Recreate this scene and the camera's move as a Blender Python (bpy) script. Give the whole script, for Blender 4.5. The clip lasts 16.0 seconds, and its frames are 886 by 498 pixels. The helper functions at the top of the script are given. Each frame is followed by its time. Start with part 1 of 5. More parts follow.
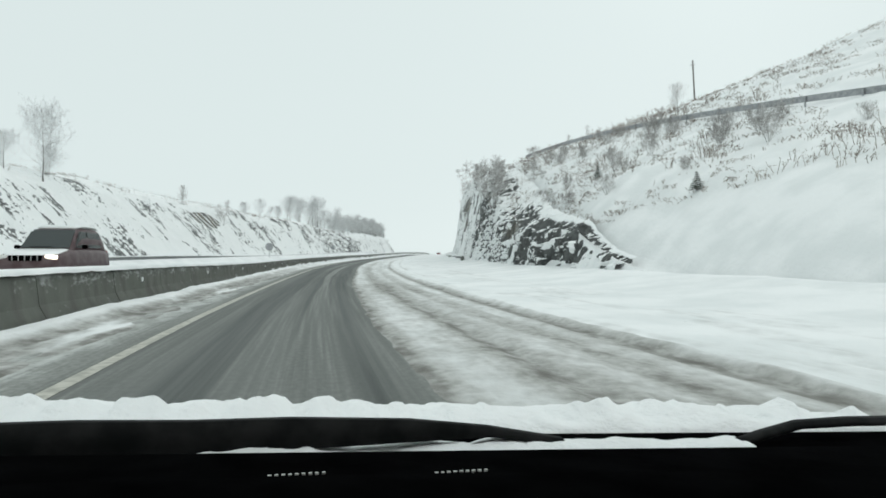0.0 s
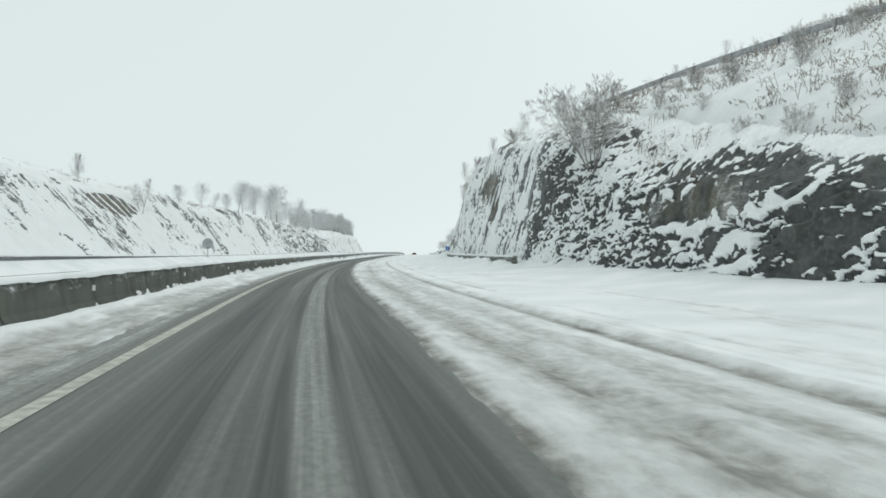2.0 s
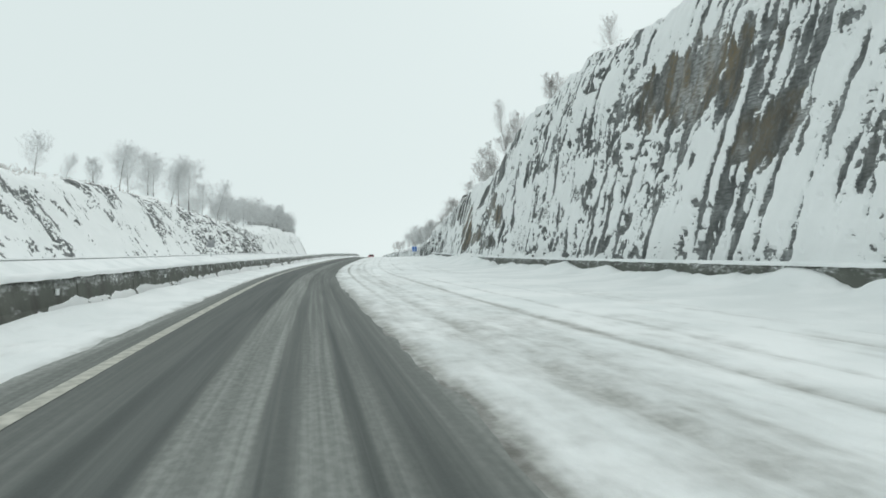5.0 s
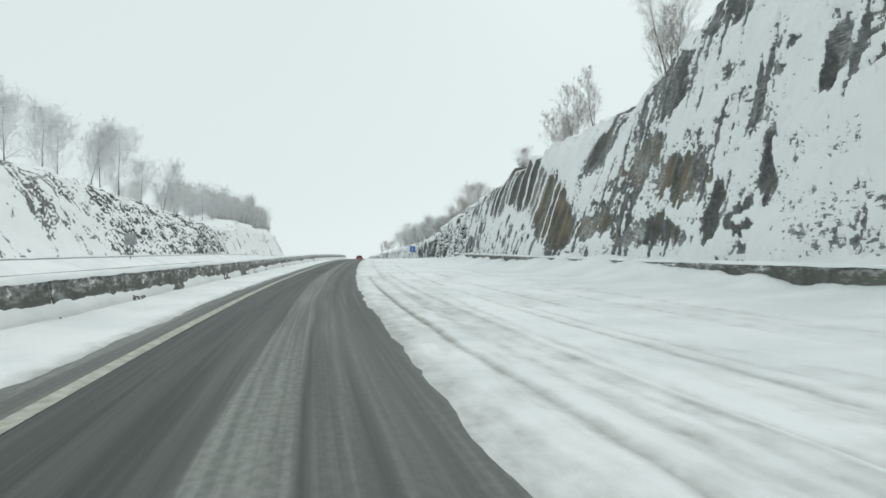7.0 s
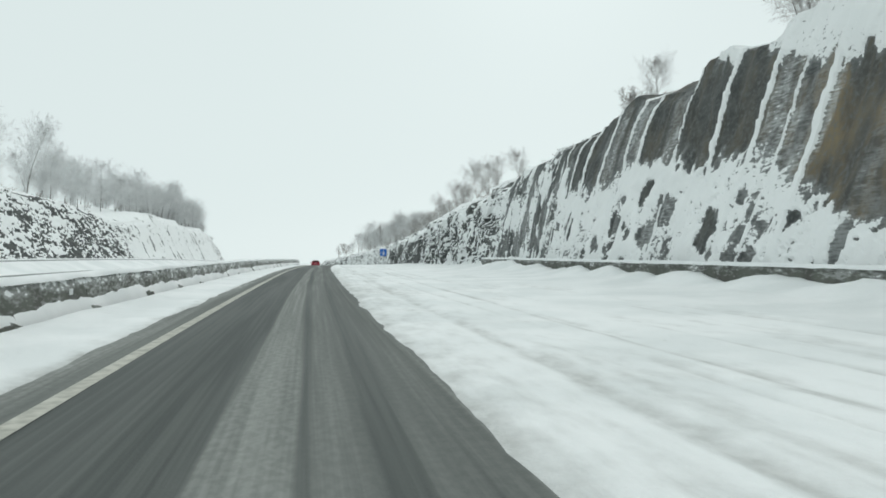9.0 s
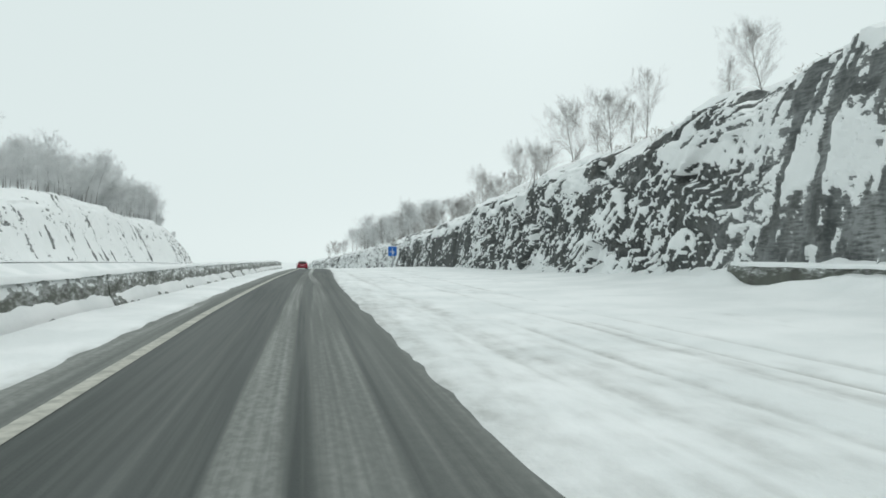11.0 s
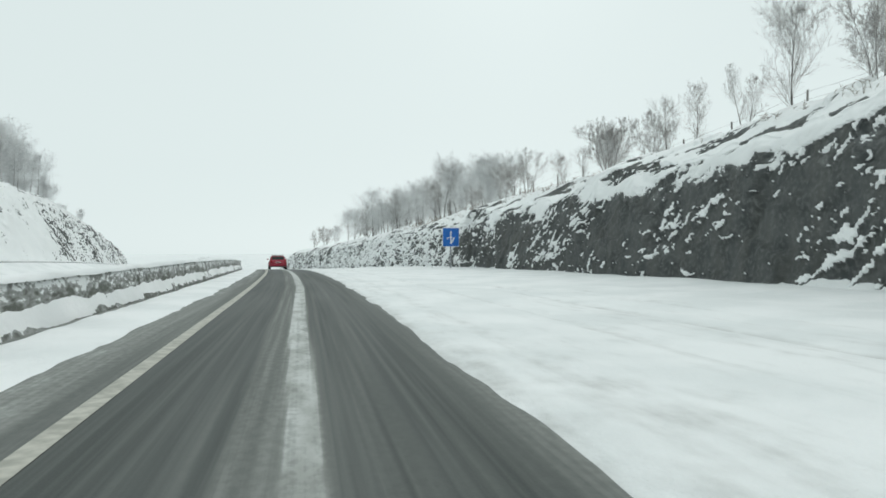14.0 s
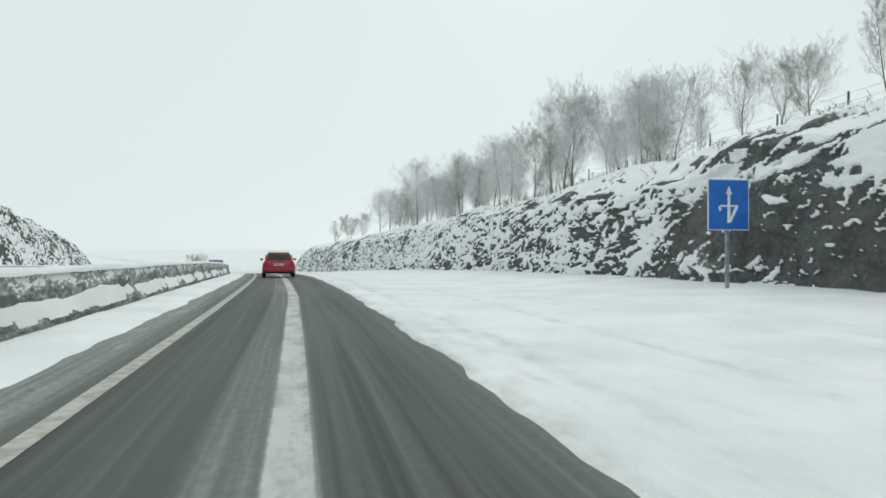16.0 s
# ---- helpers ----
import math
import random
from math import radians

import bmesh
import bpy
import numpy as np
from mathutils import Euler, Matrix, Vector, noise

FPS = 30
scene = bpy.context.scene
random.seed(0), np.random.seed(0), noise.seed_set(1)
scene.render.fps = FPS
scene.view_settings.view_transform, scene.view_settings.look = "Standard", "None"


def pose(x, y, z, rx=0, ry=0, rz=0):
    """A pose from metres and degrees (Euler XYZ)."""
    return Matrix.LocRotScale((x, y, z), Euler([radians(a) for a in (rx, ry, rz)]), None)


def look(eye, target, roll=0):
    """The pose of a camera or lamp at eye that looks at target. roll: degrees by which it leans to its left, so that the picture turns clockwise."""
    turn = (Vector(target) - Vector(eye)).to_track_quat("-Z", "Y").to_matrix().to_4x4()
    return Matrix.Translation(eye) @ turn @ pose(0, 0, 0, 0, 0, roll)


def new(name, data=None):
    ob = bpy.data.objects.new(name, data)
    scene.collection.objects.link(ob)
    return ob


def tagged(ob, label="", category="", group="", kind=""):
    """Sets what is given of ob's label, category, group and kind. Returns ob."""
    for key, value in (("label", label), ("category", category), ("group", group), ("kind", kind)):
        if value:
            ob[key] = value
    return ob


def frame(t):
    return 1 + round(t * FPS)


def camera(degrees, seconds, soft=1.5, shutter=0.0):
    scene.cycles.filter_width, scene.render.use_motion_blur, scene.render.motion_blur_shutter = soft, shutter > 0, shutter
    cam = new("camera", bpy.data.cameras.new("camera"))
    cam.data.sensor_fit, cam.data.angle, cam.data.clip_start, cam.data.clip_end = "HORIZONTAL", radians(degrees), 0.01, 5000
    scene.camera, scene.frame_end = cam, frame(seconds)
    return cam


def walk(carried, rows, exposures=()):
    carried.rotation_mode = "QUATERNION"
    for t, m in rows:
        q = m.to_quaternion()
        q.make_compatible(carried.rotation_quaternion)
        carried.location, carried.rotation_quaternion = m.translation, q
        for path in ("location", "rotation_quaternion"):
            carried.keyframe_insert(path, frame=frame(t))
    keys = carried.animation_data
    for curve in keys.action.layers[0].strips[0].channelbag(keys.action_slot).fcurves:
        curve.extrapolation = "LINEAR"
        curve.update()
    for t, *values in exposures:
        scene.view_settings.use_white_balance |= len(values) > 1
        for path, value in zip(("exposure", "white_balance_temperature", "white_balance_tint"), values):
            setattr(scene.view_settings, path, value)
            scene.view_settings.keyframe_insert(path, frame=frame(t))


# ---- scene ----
cam = camera(66.0, 16.0, soft=1.7)
ROWS = [
    (0.0, 0.0, 0.0, 1.12, 0.789, -11.591), (0.5, 0.047, 7.451, 1.132, 0.793, -12.443), (1.0, 0.221, 14.876, 1.15, 0.793, -13.389),
    (1.5, 0.502, 22.274, 1.177, 0.733, -14.13), (2.0, 0.868, 29.649, 1.214, 0.83, -14.763), (2.5, 1.318, 37.019, 1.263, 0.886, -15.393),
    (3.0, 1.856, 44.405, 1.324, 0.88, -16.159), (3.5, 2.506, 51.799, 1.394, 0.911, -17.134), (4.0, 3.293, 59.192, 1.467, 1.002, -18.173),
    (4.5, 4.203, 66.577, 1.543, 0.977, -19.076), (5.0, 5.222, 73.948, 1.618, 0.975, -19.816), (5.5, 6.316, 81.315, 1.693, 0.979, -20.238),
    (6.0, 7.457, 88.689, 1.77, 0.985, -20.581), (6.5, 8.651, 96.07, 1.847, 1.036, -21.014), (7.0, 9.91, 103.455, 1.925, 1.056, -21.603),
    (7.5, 11.274, 110.826, 2.007, 1.077, -22.62), (8.0, 12.782, 118.168, 2.096, 1.153, -23.766), (8.5, 14.432, 125.49, 2.195, 1.308, -24.811),
    (9.0, 16.213, 132.804, 2.309, 1.419, -25.712), (9.5, 18.089, 140.126, 2.434, 1.364, -26.186), (10.0, 20.021, 147.471, 2.564, 1.388, -26.477),
    (10.5, 21.996, 154.845, 2.696, 1.383, -26.706), (11.0, 24.005, 162.248, 2.827, 1.357, -26.857), (11.5, 26.036, 169.675, 2.954, 1.234, -26.948),
    (12.0, 28.078, 177.115, 3.075, 1.052, -27.008), (12.5, 30.143, 184.539, 3.185, 0.97, -27.263), (13.0, 32.241, 191.921, 3.281, 0.733, -27.658),
    (13.5, 34.386, 199.27, 3.361, 0.832, -28.092), (14.0, 36.585, 206.602, 3.427, 0.564, -28.416), (14.5, 38.816, 213.962, 3.476, 0.617, -28.459),
    (15.0, 41.052, 221.393, 3.507, 0.378, -28.2), (15.5, 43.248, 228.887, 3.524, 0.242, -27.626), (16.0, 45.368, 236.43, 3.53, 0.161, -27.03),
]
walk(cam, [(t, pose(x, y, z, 90 + tilt, 0, turn)) for t, x, y, z, tilt, turn in ROWS])

# ---- sky and light: an even winter overcast ----
world = bpy.data.worlds.new("overcast_sky")
scene.world = world
world.use_nodes = True
wn, wl = world.node_tree.nodes, world.node_tree.links
sky = wn.new("ShaderNodeTexSky")
sky.sky_type, sky.sun_disc = "NISHITA", False
sky.sun_elevation, sky.sun_rotation = radians(32), radians(35)
grey = wn.new("ShaderNodeHueSaturation")
grey.inputs["Saturation"].default_value = 0.1
grey.inputs["Value"].default_value = 0.1
wl.new(sky.outputs[0], grey.inputs["Color"])
cloud = wn.new("ShaderNodeMix")
cloud.data_type = "RGBA"
cloud.inputs["Factor"].default_value = 0.93
cloud.inputs["B"].default_value = (0.725, 0.826, 0.822, 1)
wl.new(grey.outputs[0], cloud.inputs["A"])
wl.new(cloud.outputs["Result"], wn["Background"].inputs["Color"])
wn["Background"].inputs["Strength"].default_value = 1.0
sun = new("sun", bpy.data.lights.new("sun", "SUN"))
sun.data.energy, sun.data.angle, sun.data.color = 0.55, radians(40), (1.0, 0.98, 0.95)
sun.matrix_world = look((40, -60, 90), (0, 0, 0))

# ---- the road's line: heading and slope in degrees every 15 m, from 60 m behind the start ----
HEAD = [6.6, 4.95, 3.3, 1.65, -0.0, -1.83, -3.2, -4.61, -6.66, -8.28, -9.03, -10.1, -12.29, -14.18, -14.9, -15.26, -15.41, -16.04, -16.83, -16.65, -15.53, -14.38, -13.23, -12.08, -10.93, -9.78, -8.63, -7.48, -6.33, -5.18, -4.03, -2.88, -1.73, -0.58, 0.57, 1.72, 2.87]
GRADE = [0.08, 0.08, 0.08, 0.08, 0.08, 0.17, 0.34, 0.52, 0.58, 0.58, 0.59, 0.61, 0.72, 0.92, 0.99, 0.96, 0.87, 0.66, 0.44, 0.18, 0.02, -0.32, -0.75, -1.15, -1.5, -1.8, -2.0, -2.0, -2.0, -2.0, -2.0, -2.0, -2.0, -2.0, -2.0, -2.0, -2.0]
STEP = 0.25


def spline(knots, x):
    k = np.asarray(knots, float)
    i = np.clip(np.floor(x).astype(int), 0, len(k) - 2)
    f = x - i
    g = lambda j: k[np.clip(j, 0, len(k) - 1)]
    a, b, c, d = g(i - 1), g(i), g(i + 1), g(i + 2)
    return 0.5 * (2 * b + (c - a) * f + (2 * a - 5 * b + 4 * c - d) * f ** 2 + (3 * b - a - 3 * c + d) * f ** 3)


LINE_S = np.arange(-60, 480.01, STEP)
LINE_H = np.radians(spline(HEAD, (LINE_S + 60) / 15))
LINE_G = np.radians(spline(GRADE, (LINE_S + 60) / 15))
ways = np.stack([-np.sin(LINE_H) * np.cos(LINE_G), np.cos(LINE_H) * np.cos(LINE_G), np.sin(LINE_G)], 1)
LINE_P = np.vstack([np.zeros(3), np.cumsum((ways[1:] + ways[:-1]) * STEP / 2, 0)])
LINE_P -= LINE_P[int(round(60 / STEP))]


def place(s, u, z):
    """World points at station s along the road, u to the right of the lane's middle, z over the road."""
    s, u, z = np.broadcast_arrays(np.asarray(s, float), np.asarray(u, float), np.asarray(z, float))
    c = np.clip(s, LINE_S[0], LINE_S[-1])
    p = np.stack([np.interp(c, LINE_S, LINE_P[:, i]) for i in range(3)], -1)
    h = np.interp(c, LINE_S, LINE_H)
    over = s - c
    p[..., 0] += u * np.cos(h) - over * np.sin(h)
    p[..., 1] += u * np.sin(h) + over * np.cos(h)
    p[..., 2] += z
    return p


def at_road(s, u, z, turn=0.0):
    """The pose of a thing at station s whose y axis runs along the road."""
    p = place(s, u, z)
    return pose(p[0], p[1], p[2], 0, 0, math.degrees(np.interp(s, LINE_S, LINE_H)) + turn)


# ---- noise ----
def lattice(i, j, k, seed):
    n = (i.astype(np.int64) * 374761393 + j.astype(np.int64) * 668265263 + k.astype(np.int64) * 2147483647 + seed * 974711) & 0xFFFFFFFF
    n = ((n ^ (n >> 13)) * 1274126177) & 0xFFFFFFFF
    n = ((n ^ (n >> 16)) * 2246822519) & 0xFFFFFFFF
    return ((n ^ (n >> 15)) & 0xFFFFFF) / float(0xFFFFFF)


def soft_noise(x, y, seed=0):
    """Smooth noise, 0 to 1."""
    x, y = np.broadcast_arrays(np.asarray(x, float), np.asarray(y, float))
    i, j = np.floor(x), np.floor(y)
    f, g = x - i, y - j
    f, g = f * f * (3 - 2 * f), g * g * (3 - 2 * g)
    o = np.zeros_like(i)
    a, b = lattice(i, j, o, seed), lattice(i + 1, j, o, seed)
    c, d = lattice(i, j + 1, o, seed), lattice(i + 1, j + 1, o, seed)
    return (a * (1 - f) + b * f) * (1 - g) + (c * (1 - f) + d * f) * g


def rough_noise(x, y, seed=0, octaves=4):
    t, w, n = 0.0, 0.0, 1.0
    for o in range(octaves):
        t = t + n * soft_noise(x * 2 ** o + 17.3 * o, y * 2 ** o - 9.1 * o, seed + o)
        w, n = w + n, n * 0.5
    return t / w


def blocks(x, y, seed=0):
    """Cells of broken stone: a random number, the place within the cell, and how near its edge is."""
    i, j = np.floor(x), np.floor(y)
    best = np.full(x.shape, 9.0)
    second = np.full(x.shape, 9.0)
    rand, dx0, dy0, rand2 = (np.zeros(x.shape) for _ in range(4))
    z0 = np.zeros_like(i)
    for a in (-1, 0, 1):
        for b in (-1, 0, 1):
            cx = i + a + 0.15 + 0.7 * lattice(i + a, j + b, z0, seed)
            cy = j + b + 0.15 + 0.7 * lattice(i + a, j + b, z0 + 1, seed)
            dx, dy = x - cx, y - cy
            dist = np.maximum(np.abs(dx), np.abs(dy)) * 0.6 + np.hypot(dx, dy) * 0.4
            near = dist < best
            second = np.where(near, best, np.minimum(second, dist))
            rand = np.where(near, lattice(i + a, j + b, z0 + 2, seed), rand)
            rand2 = np.where(near, lattice(i + a, j + b, z0 + 3, seed), rand2)
            dx0, dy0 = np.where(near, dx, dx0), np.where(near, dy, dy0)
            best = np.where(near, dist, best)
    return rand, rand2, dx0, dy0, second - best


def ease(a, b, x):
    t = np.clip((x - a) / (b - a), 0, 1)
    return t * t * (3 - 2 * t)


# ---- materials ----
def material(name, colour=(0.5, 0.5, 0.5), rough=0.6, metal=0.0):
    m = bpy.data.materials.new(name)
    m.use_nodes = True
    b = m.node_tree.nodes["Principled BSDF"]
    b.inputs["Base Color"].default_value = (*colour, 1)
    b.inputs["Roughness"].default_value, b.inputs["Metallic"].default_value = rough, metal
    return m


def node(m, kind, **values):
    n = m.node_tree.nodes.new(kind)
    for key, value in values.items():
        n.inputs[key.replace("_", " ")].default_value = value
    return n


def link(m, a, b):
    m.node_tree.links.new(a, b)


def shader(m):
    return m.node_tree.nodes["Principled BSDF"]


def noise_of(m, scale, detail=4.0, coords=None, stretch=(1, 1, 1)):
    n = node(m, "ShaderNodeTexNoise", Scale=scale, Detail=detail)
    if coords is None:
        coords = node(m, "ShaderNodeNewGeometry").outputs["Position"]
    mapping = node(m, "ShaderNodeMapping", Scale=stretch)
    link(m, coords, mapping.inputs["Vector"])
    link(m, mapping.outputs[0], n.inputs["Vector"])
    return n.outputs["Fac"]


def curve_of(m, value, a, b, lo=0.0, hi=1.0):
    n = node(m, "ShaderNodeMapRange")
    n.interpolation_type = "SMOOTHSTEP"
    for key, v in (("From Min", a), ("From Max", b), ("To Min", lo), ("To Max", hi)):
        n.inputs[key].default_value = v
    link(m, value, n.inputs["Value"])
    return n.outputs[0]


def sums(m, op, a, b=None):
    n = node(m, "ShaderNodeMath")
    n.operation = op
    for i, v in enumerate((a, b)):
        if v is None:
            continue
        if isinstance(v, (int, float)):
            n.inputs[i].default_value = v
        else:
            link(m, v, n.inputs[i])
    return n.outputs[0]


def blend(m, fac, a, b):
    n = node(m, "ShaderNodeMix")
    n.data_type = "RGBA"
    link(m, fac, n.inputs["Factor"])
    for key, v in (("A", a), ("B", b)):
        if isinstance(v, tuple):
            n.inputs[key].default_value = (*v, 1)
        else:
            link(m, v, n.inputs[key])
    return n.outputs["Result"]


def attribute(m, name):
    n = node(m, "ShaderNodeAttribute")
    n.attribute_name = name
    return n.outputs["Fac"]


def bump(m, height, strength=0.3, distance=0.05):
    n = node(m, "ShaderNodeBump", Strength=strength, Distance=distance)
    link(m, height, n.inputs["Height"])
    link(m, n.outputs[0], shader(m).inputs["Normal"])


SNOW_A, SNOW_B = (0.80, 0.82, 0.82), (0.90, 0.91, 0.91)


def snow_material():
    m = material("snow", rough=0.75)
    tone = blend(m, curve_of(m, noise_of(m, 0.5, 5), 0.35, 0.65), SNOW_A, SNOW_B)
    uv = node(m, "ShaderNodeUVMap").outputs[0]
    streak = noise_of(m, 1.0, 5, uv, (4.0, 0.3, 1))
    clods = noise_of(m, 1.0, 9, uv, (3.4, 1.6, 1))
    grit = sums(m, "ADD", sums(m, "MULTIPLY", streak, 0.38), sums(m, "MULTIPLY", clods, 0.62))
    dirt_shade = sums(m, "ADD", attribute(m, "dirt_shade"), sums(m, "MULTIPLY", sums(m, "SUBTRACT", grit, 0.5), 1.2))
    dirt_shade = sums(m, "MULTIPLY", curve_of(m, dirt_shade, 0.14, 1.02), curve_of(m, attribute(m, "dirt_shade"), 0.0, 0.12))
    spots = node(m, "ShaderNodeTexVoronoi", Scale=1.1)
    link(m, node(m, "ShaderNodeNewGeometry").outputs["Position"], spots.inputs["Vector"])
    chance = node(m, "ShaderNodeSeparateColor")
    link(m, spots.outputs["Color"], chance.inputs[0])
    crumb = sums(m, "MULTIPLY", curve_of(m, spots.outputs["Distance"], 0.035, 0.012), curve_of(m, chance.outputs[0], 0.80, 0.82))
    dirt_shade = sums(m, "MAXIMUM", dirt_shade, sums(m, "MULTIPLY", crumb, curve_of(m, attribute(m, "dirt_shade"), 0.0, 0.02)))
    slush = blend(m, curve_of(m, noise_of(m, 1.0, 8, uv, (9.0, 6.0, 1)), 0.3, 0.7), (0.28, 0.28, 0.26), (0.45, 0.45, 0.43))
    slush = blend(m, curve_of(m, sums(m, "ADD", attribute(m, "dirt_shade"), sums(m, "MULTIPLY", sums(m, "SUBTRACT", clods, 0.5), 0.7)), 0.85, 1.15), slush, (0.13, 0.125, 0.11))
    link(m, blend(m, dirt_shade, tone, slush), shader(m).inputs["Base Color"])
    rough = sums(m, "ADD", noise_of(m, 5, 7), sums(m, "ADD", sums(m, "MULTIPLY", noise_of(m, 30, 4), 0.35), sums(m, "MULTIPLY", clods, 0.5)))
    bump(m, rough, 0.5, 0.09)
    return m


def rock_material():
    m = material("snowy_rock", rough=0.8)
    fine, mid = noise_of(m, 7, 8), noise_of(m, 1.3, 5)
    grey = blend(m, curve_of(m, mid, 0.3, 0.7), (0.040, 0.046, 0.047), (0.088, 0.095, 0.094))
    brown = blend(m, curve_of(m, noise_of(m, 1.6, 6, None, (1, 1, 0.18)), 0.38, 0.66), (0.075, 0.07, 0.06), (0.23, 0.175, 0.10))
    stone = blend(m, sums(m, "MULTIPLY", attribute(m, "tone"), curve_of(m, noise_of(m, 0.9, 5, None, (1, 1, 0.4)), 0.25, 0.6, 0.35, 1.0)), grey, brown)
    dark = blend(m, curve_of(m, fine, 0.42, 0.8), stone, (0.13, 0.137, 0.134))
    # wind-packed rime: a pale dusting with fine level ripples
    frost = sums(m, "MULTIPLY", attribute(m, "frost"), curve_of(m, noise_of(m, 0.9, 4, None, (1, 1, 0.5)), 0.36, 0.58, 0.25, 1.0))
    ripple = noise_of(m, 1.0, 3, None, (3.0, 3.0, 15.0))
    dusting = sums(m, "MULTIPLY", frost, curve_of(m, sums(m, "ADD", sums(m, "MULTIPLY", ripple, 0.5), sums(m, "MULTIPLY", noise_of(m, 2.6, 7, None, (1, 1, 0.45)), 0.5)), 0.40, 0.60, 0.12, 0.85))
    dark = blend(m, dusting, dark, (0.52, 0.54, 0.54))
    lumpy = sums(m, "MULTIPLY", sums(m, "SUBTRACT", noise_of(m, 5.0, 6, None, (1, 1, 1.3)), 0.5), 0.75)
    fleck = sums(m, "ADD", attribute(m, "snow"), lumpy)
    fleck = sums(m, "ADD", fleck, sums(m, "MULTIPLY", sums(m, "SUBTRACT", noise_of(m, 15, 4, None, (1, 1, 1.6)), 0.5), 0.35))
    fleck = sums(m, "ADD", fleck, sums(m, "MULTIPLY", frost, sums(m, "MULTIPLY", sums(m, "SUBTRACT", ripple, 0.5), 1.0)))
    cover = curve_of(m, fleck, 0.47, 0.54)
    dust = sums(m, "MULTIPLY", curve_of(m, fleck, 0.14, 0.44), 0.10)
    cover = sums(m, "MAXIMUM", cover, dust)
    white = blend(m, noise_of(m, 0.6, 3), SNOW_A, SNOW_B)
    link(m, blend(m, cover, dark, white), shader(m).inputs["Base Color"])
    bump(m, sums(m, "ADD", sums(m, "MULTIPLY", fine, 0.5), sums(m, "MULTIPLY", cover, 1.1)), 0.5, 0.07)
    return m


def asphalt_material():
    m = material("wet_asphalt", rough=0.5)
    uv = node(m, "ShaderNodeUVMap").outputs[0]
    split = node(m, "ShaderNodeSeparateXYZ")
    link(m, uv, split.inputs[0])
    grain = noise_of(m, 60, 4)
    wet = blend(m, curve_of(m, noise_of(m, 1.0, 4, uv, (1.6, 0.05, 1)), 0.35, 0.65), (0.046, 0.053, 0.050), (0.083, 0.091, 0.087))
    base = blend(m, sums(m, "MULTIPLY", grain, 0.4), wet, (0.115, 0.123, 0.118))
    streak = noise_of(m, 1.0, 7, uv, (4.5, 0.10, 1))
    fine = noise_of(m, 1.0, 5, uv, (16.0, 0.16, 1))
    patch = noise_of(m, 1.0, 8, uv, (3.0, 1.1, 1))
    tread = noise_of(m, 1.0, 6, uv, (16.0, 9.0, 1))
    lanes = attribute(m, "slush")
    brushed = sums(m, "ADD", sums(m, "MULTIPLY", streak, 0.4), sums(m, "MULTIPLY", fine, 0.6))
    speckle = curve_of(m, tread, 0.38, 0.62, 0.80, 1.10)
    worn = sums(m, "MULTIPLY", curve_of(m, brushed, 0.3, 0.7, 0.8, 1.1), speckle)
    amount = sums(m, "ADD", sums(m, "MULTIPLY", lanes, worn), sums(m, "MULTIPLY", curve_of(m, brushed, 0.42, 0.66), 0.20))
    amount = sums(m, "MINIMUM", sums(m, "MAXIMUM", amount, 0.0), 0.96)
    ridge = curve_of(m, sums(m, "MULTIPLY", lanes, curve_of(m, patch, 0.3, 0.7, 0.75, 1.15)), 0.6, 1.1)
    slush = blend(m, ridge, (0.33, 0.34, 0.32), (0.60, 0.615, 0.60))
    link(m, blend(m, amount, base, slush), shader(m).inputs["Base Color"])
    link(m, curve_of(m, amount, 0.0, 0.5, 0.62, 0.85), shader(m).inputs["Roughness"])
    shader(m).inputs["Specular IOR Level"].default_value = 0.16
    bump(m, grain, 0.25, 0.01)
    return m


def concrete_material(name, rime_low, rime_high):
    m = material(name, rough=0.85)
    base = blend(m, noise_of(m, 1.7, 6), (0.07, 0.08, 0.066), (0.165, 0.17, 0.15))
    stained = blend(m, curve_of(m, noise_of(m, 2.2, 5, None, (1, 1, 0.35)), 0.45, 0.7), base, (0.085, 0.085, 0.075))
    along = node(m, "ShaderNodeSeparateXYZ")
    link(m, node(m, "ShaderNodeNewGeometry").outputs["Position"], along.inputs[0])
    drift = curve_of(m, along.outputs[1], 40, 190, rime_low, rime_high)
    split = node(m, "ShaderNodeSeparateXYZ")
    link(m, node(m, "ShaderNodeTexCoord").outputs["Object"], split.inputs[0])
    blots = sums(m, "ADD", sums(m, "MULTIPLY", noise_of(m, 4.5, 4, None, (0.4, 0.28, 1)), 0.5), sums(m, "MULTIPLY", noise_of(m, 15, 5, None, (0.5, 0.35, 1)), 0.5))
    blots = sums(m, "ADD", blots, curve_of(m, split.outputs[2], 0.45, 0.8, -0.05, 0.09))
    rime = sums(m, "ADD", blots, drift)
    grey = sums(m, "MULTIPLY", curve_of(m, rime, 0.38, 0.54), 0.32)
    link(m, blend(m, sums(m, "MAXIMUM", grey, curve_of(m, rime, 0.535, 0.575)), stained, SNOW_A), shader(m).inputs["Base Color"])
    bump(m, noise_of(m, 18, 6), 0.3, 0.02)
    return m


def mottled(name, a, b, scale=6.0, rough=0.7, metal=0.0, lumps=0.15):
    m = material(name, rough=rough, metal=metal)
    link(m, blend(m, curve_of(m, noise_of(m, scale, 5), 0.3, 0.7), a, b), shader(m).inputs["Base Color"])
    bump(m, noise_of(m, scale * 4, 4), lumps, 0.01)
    return m


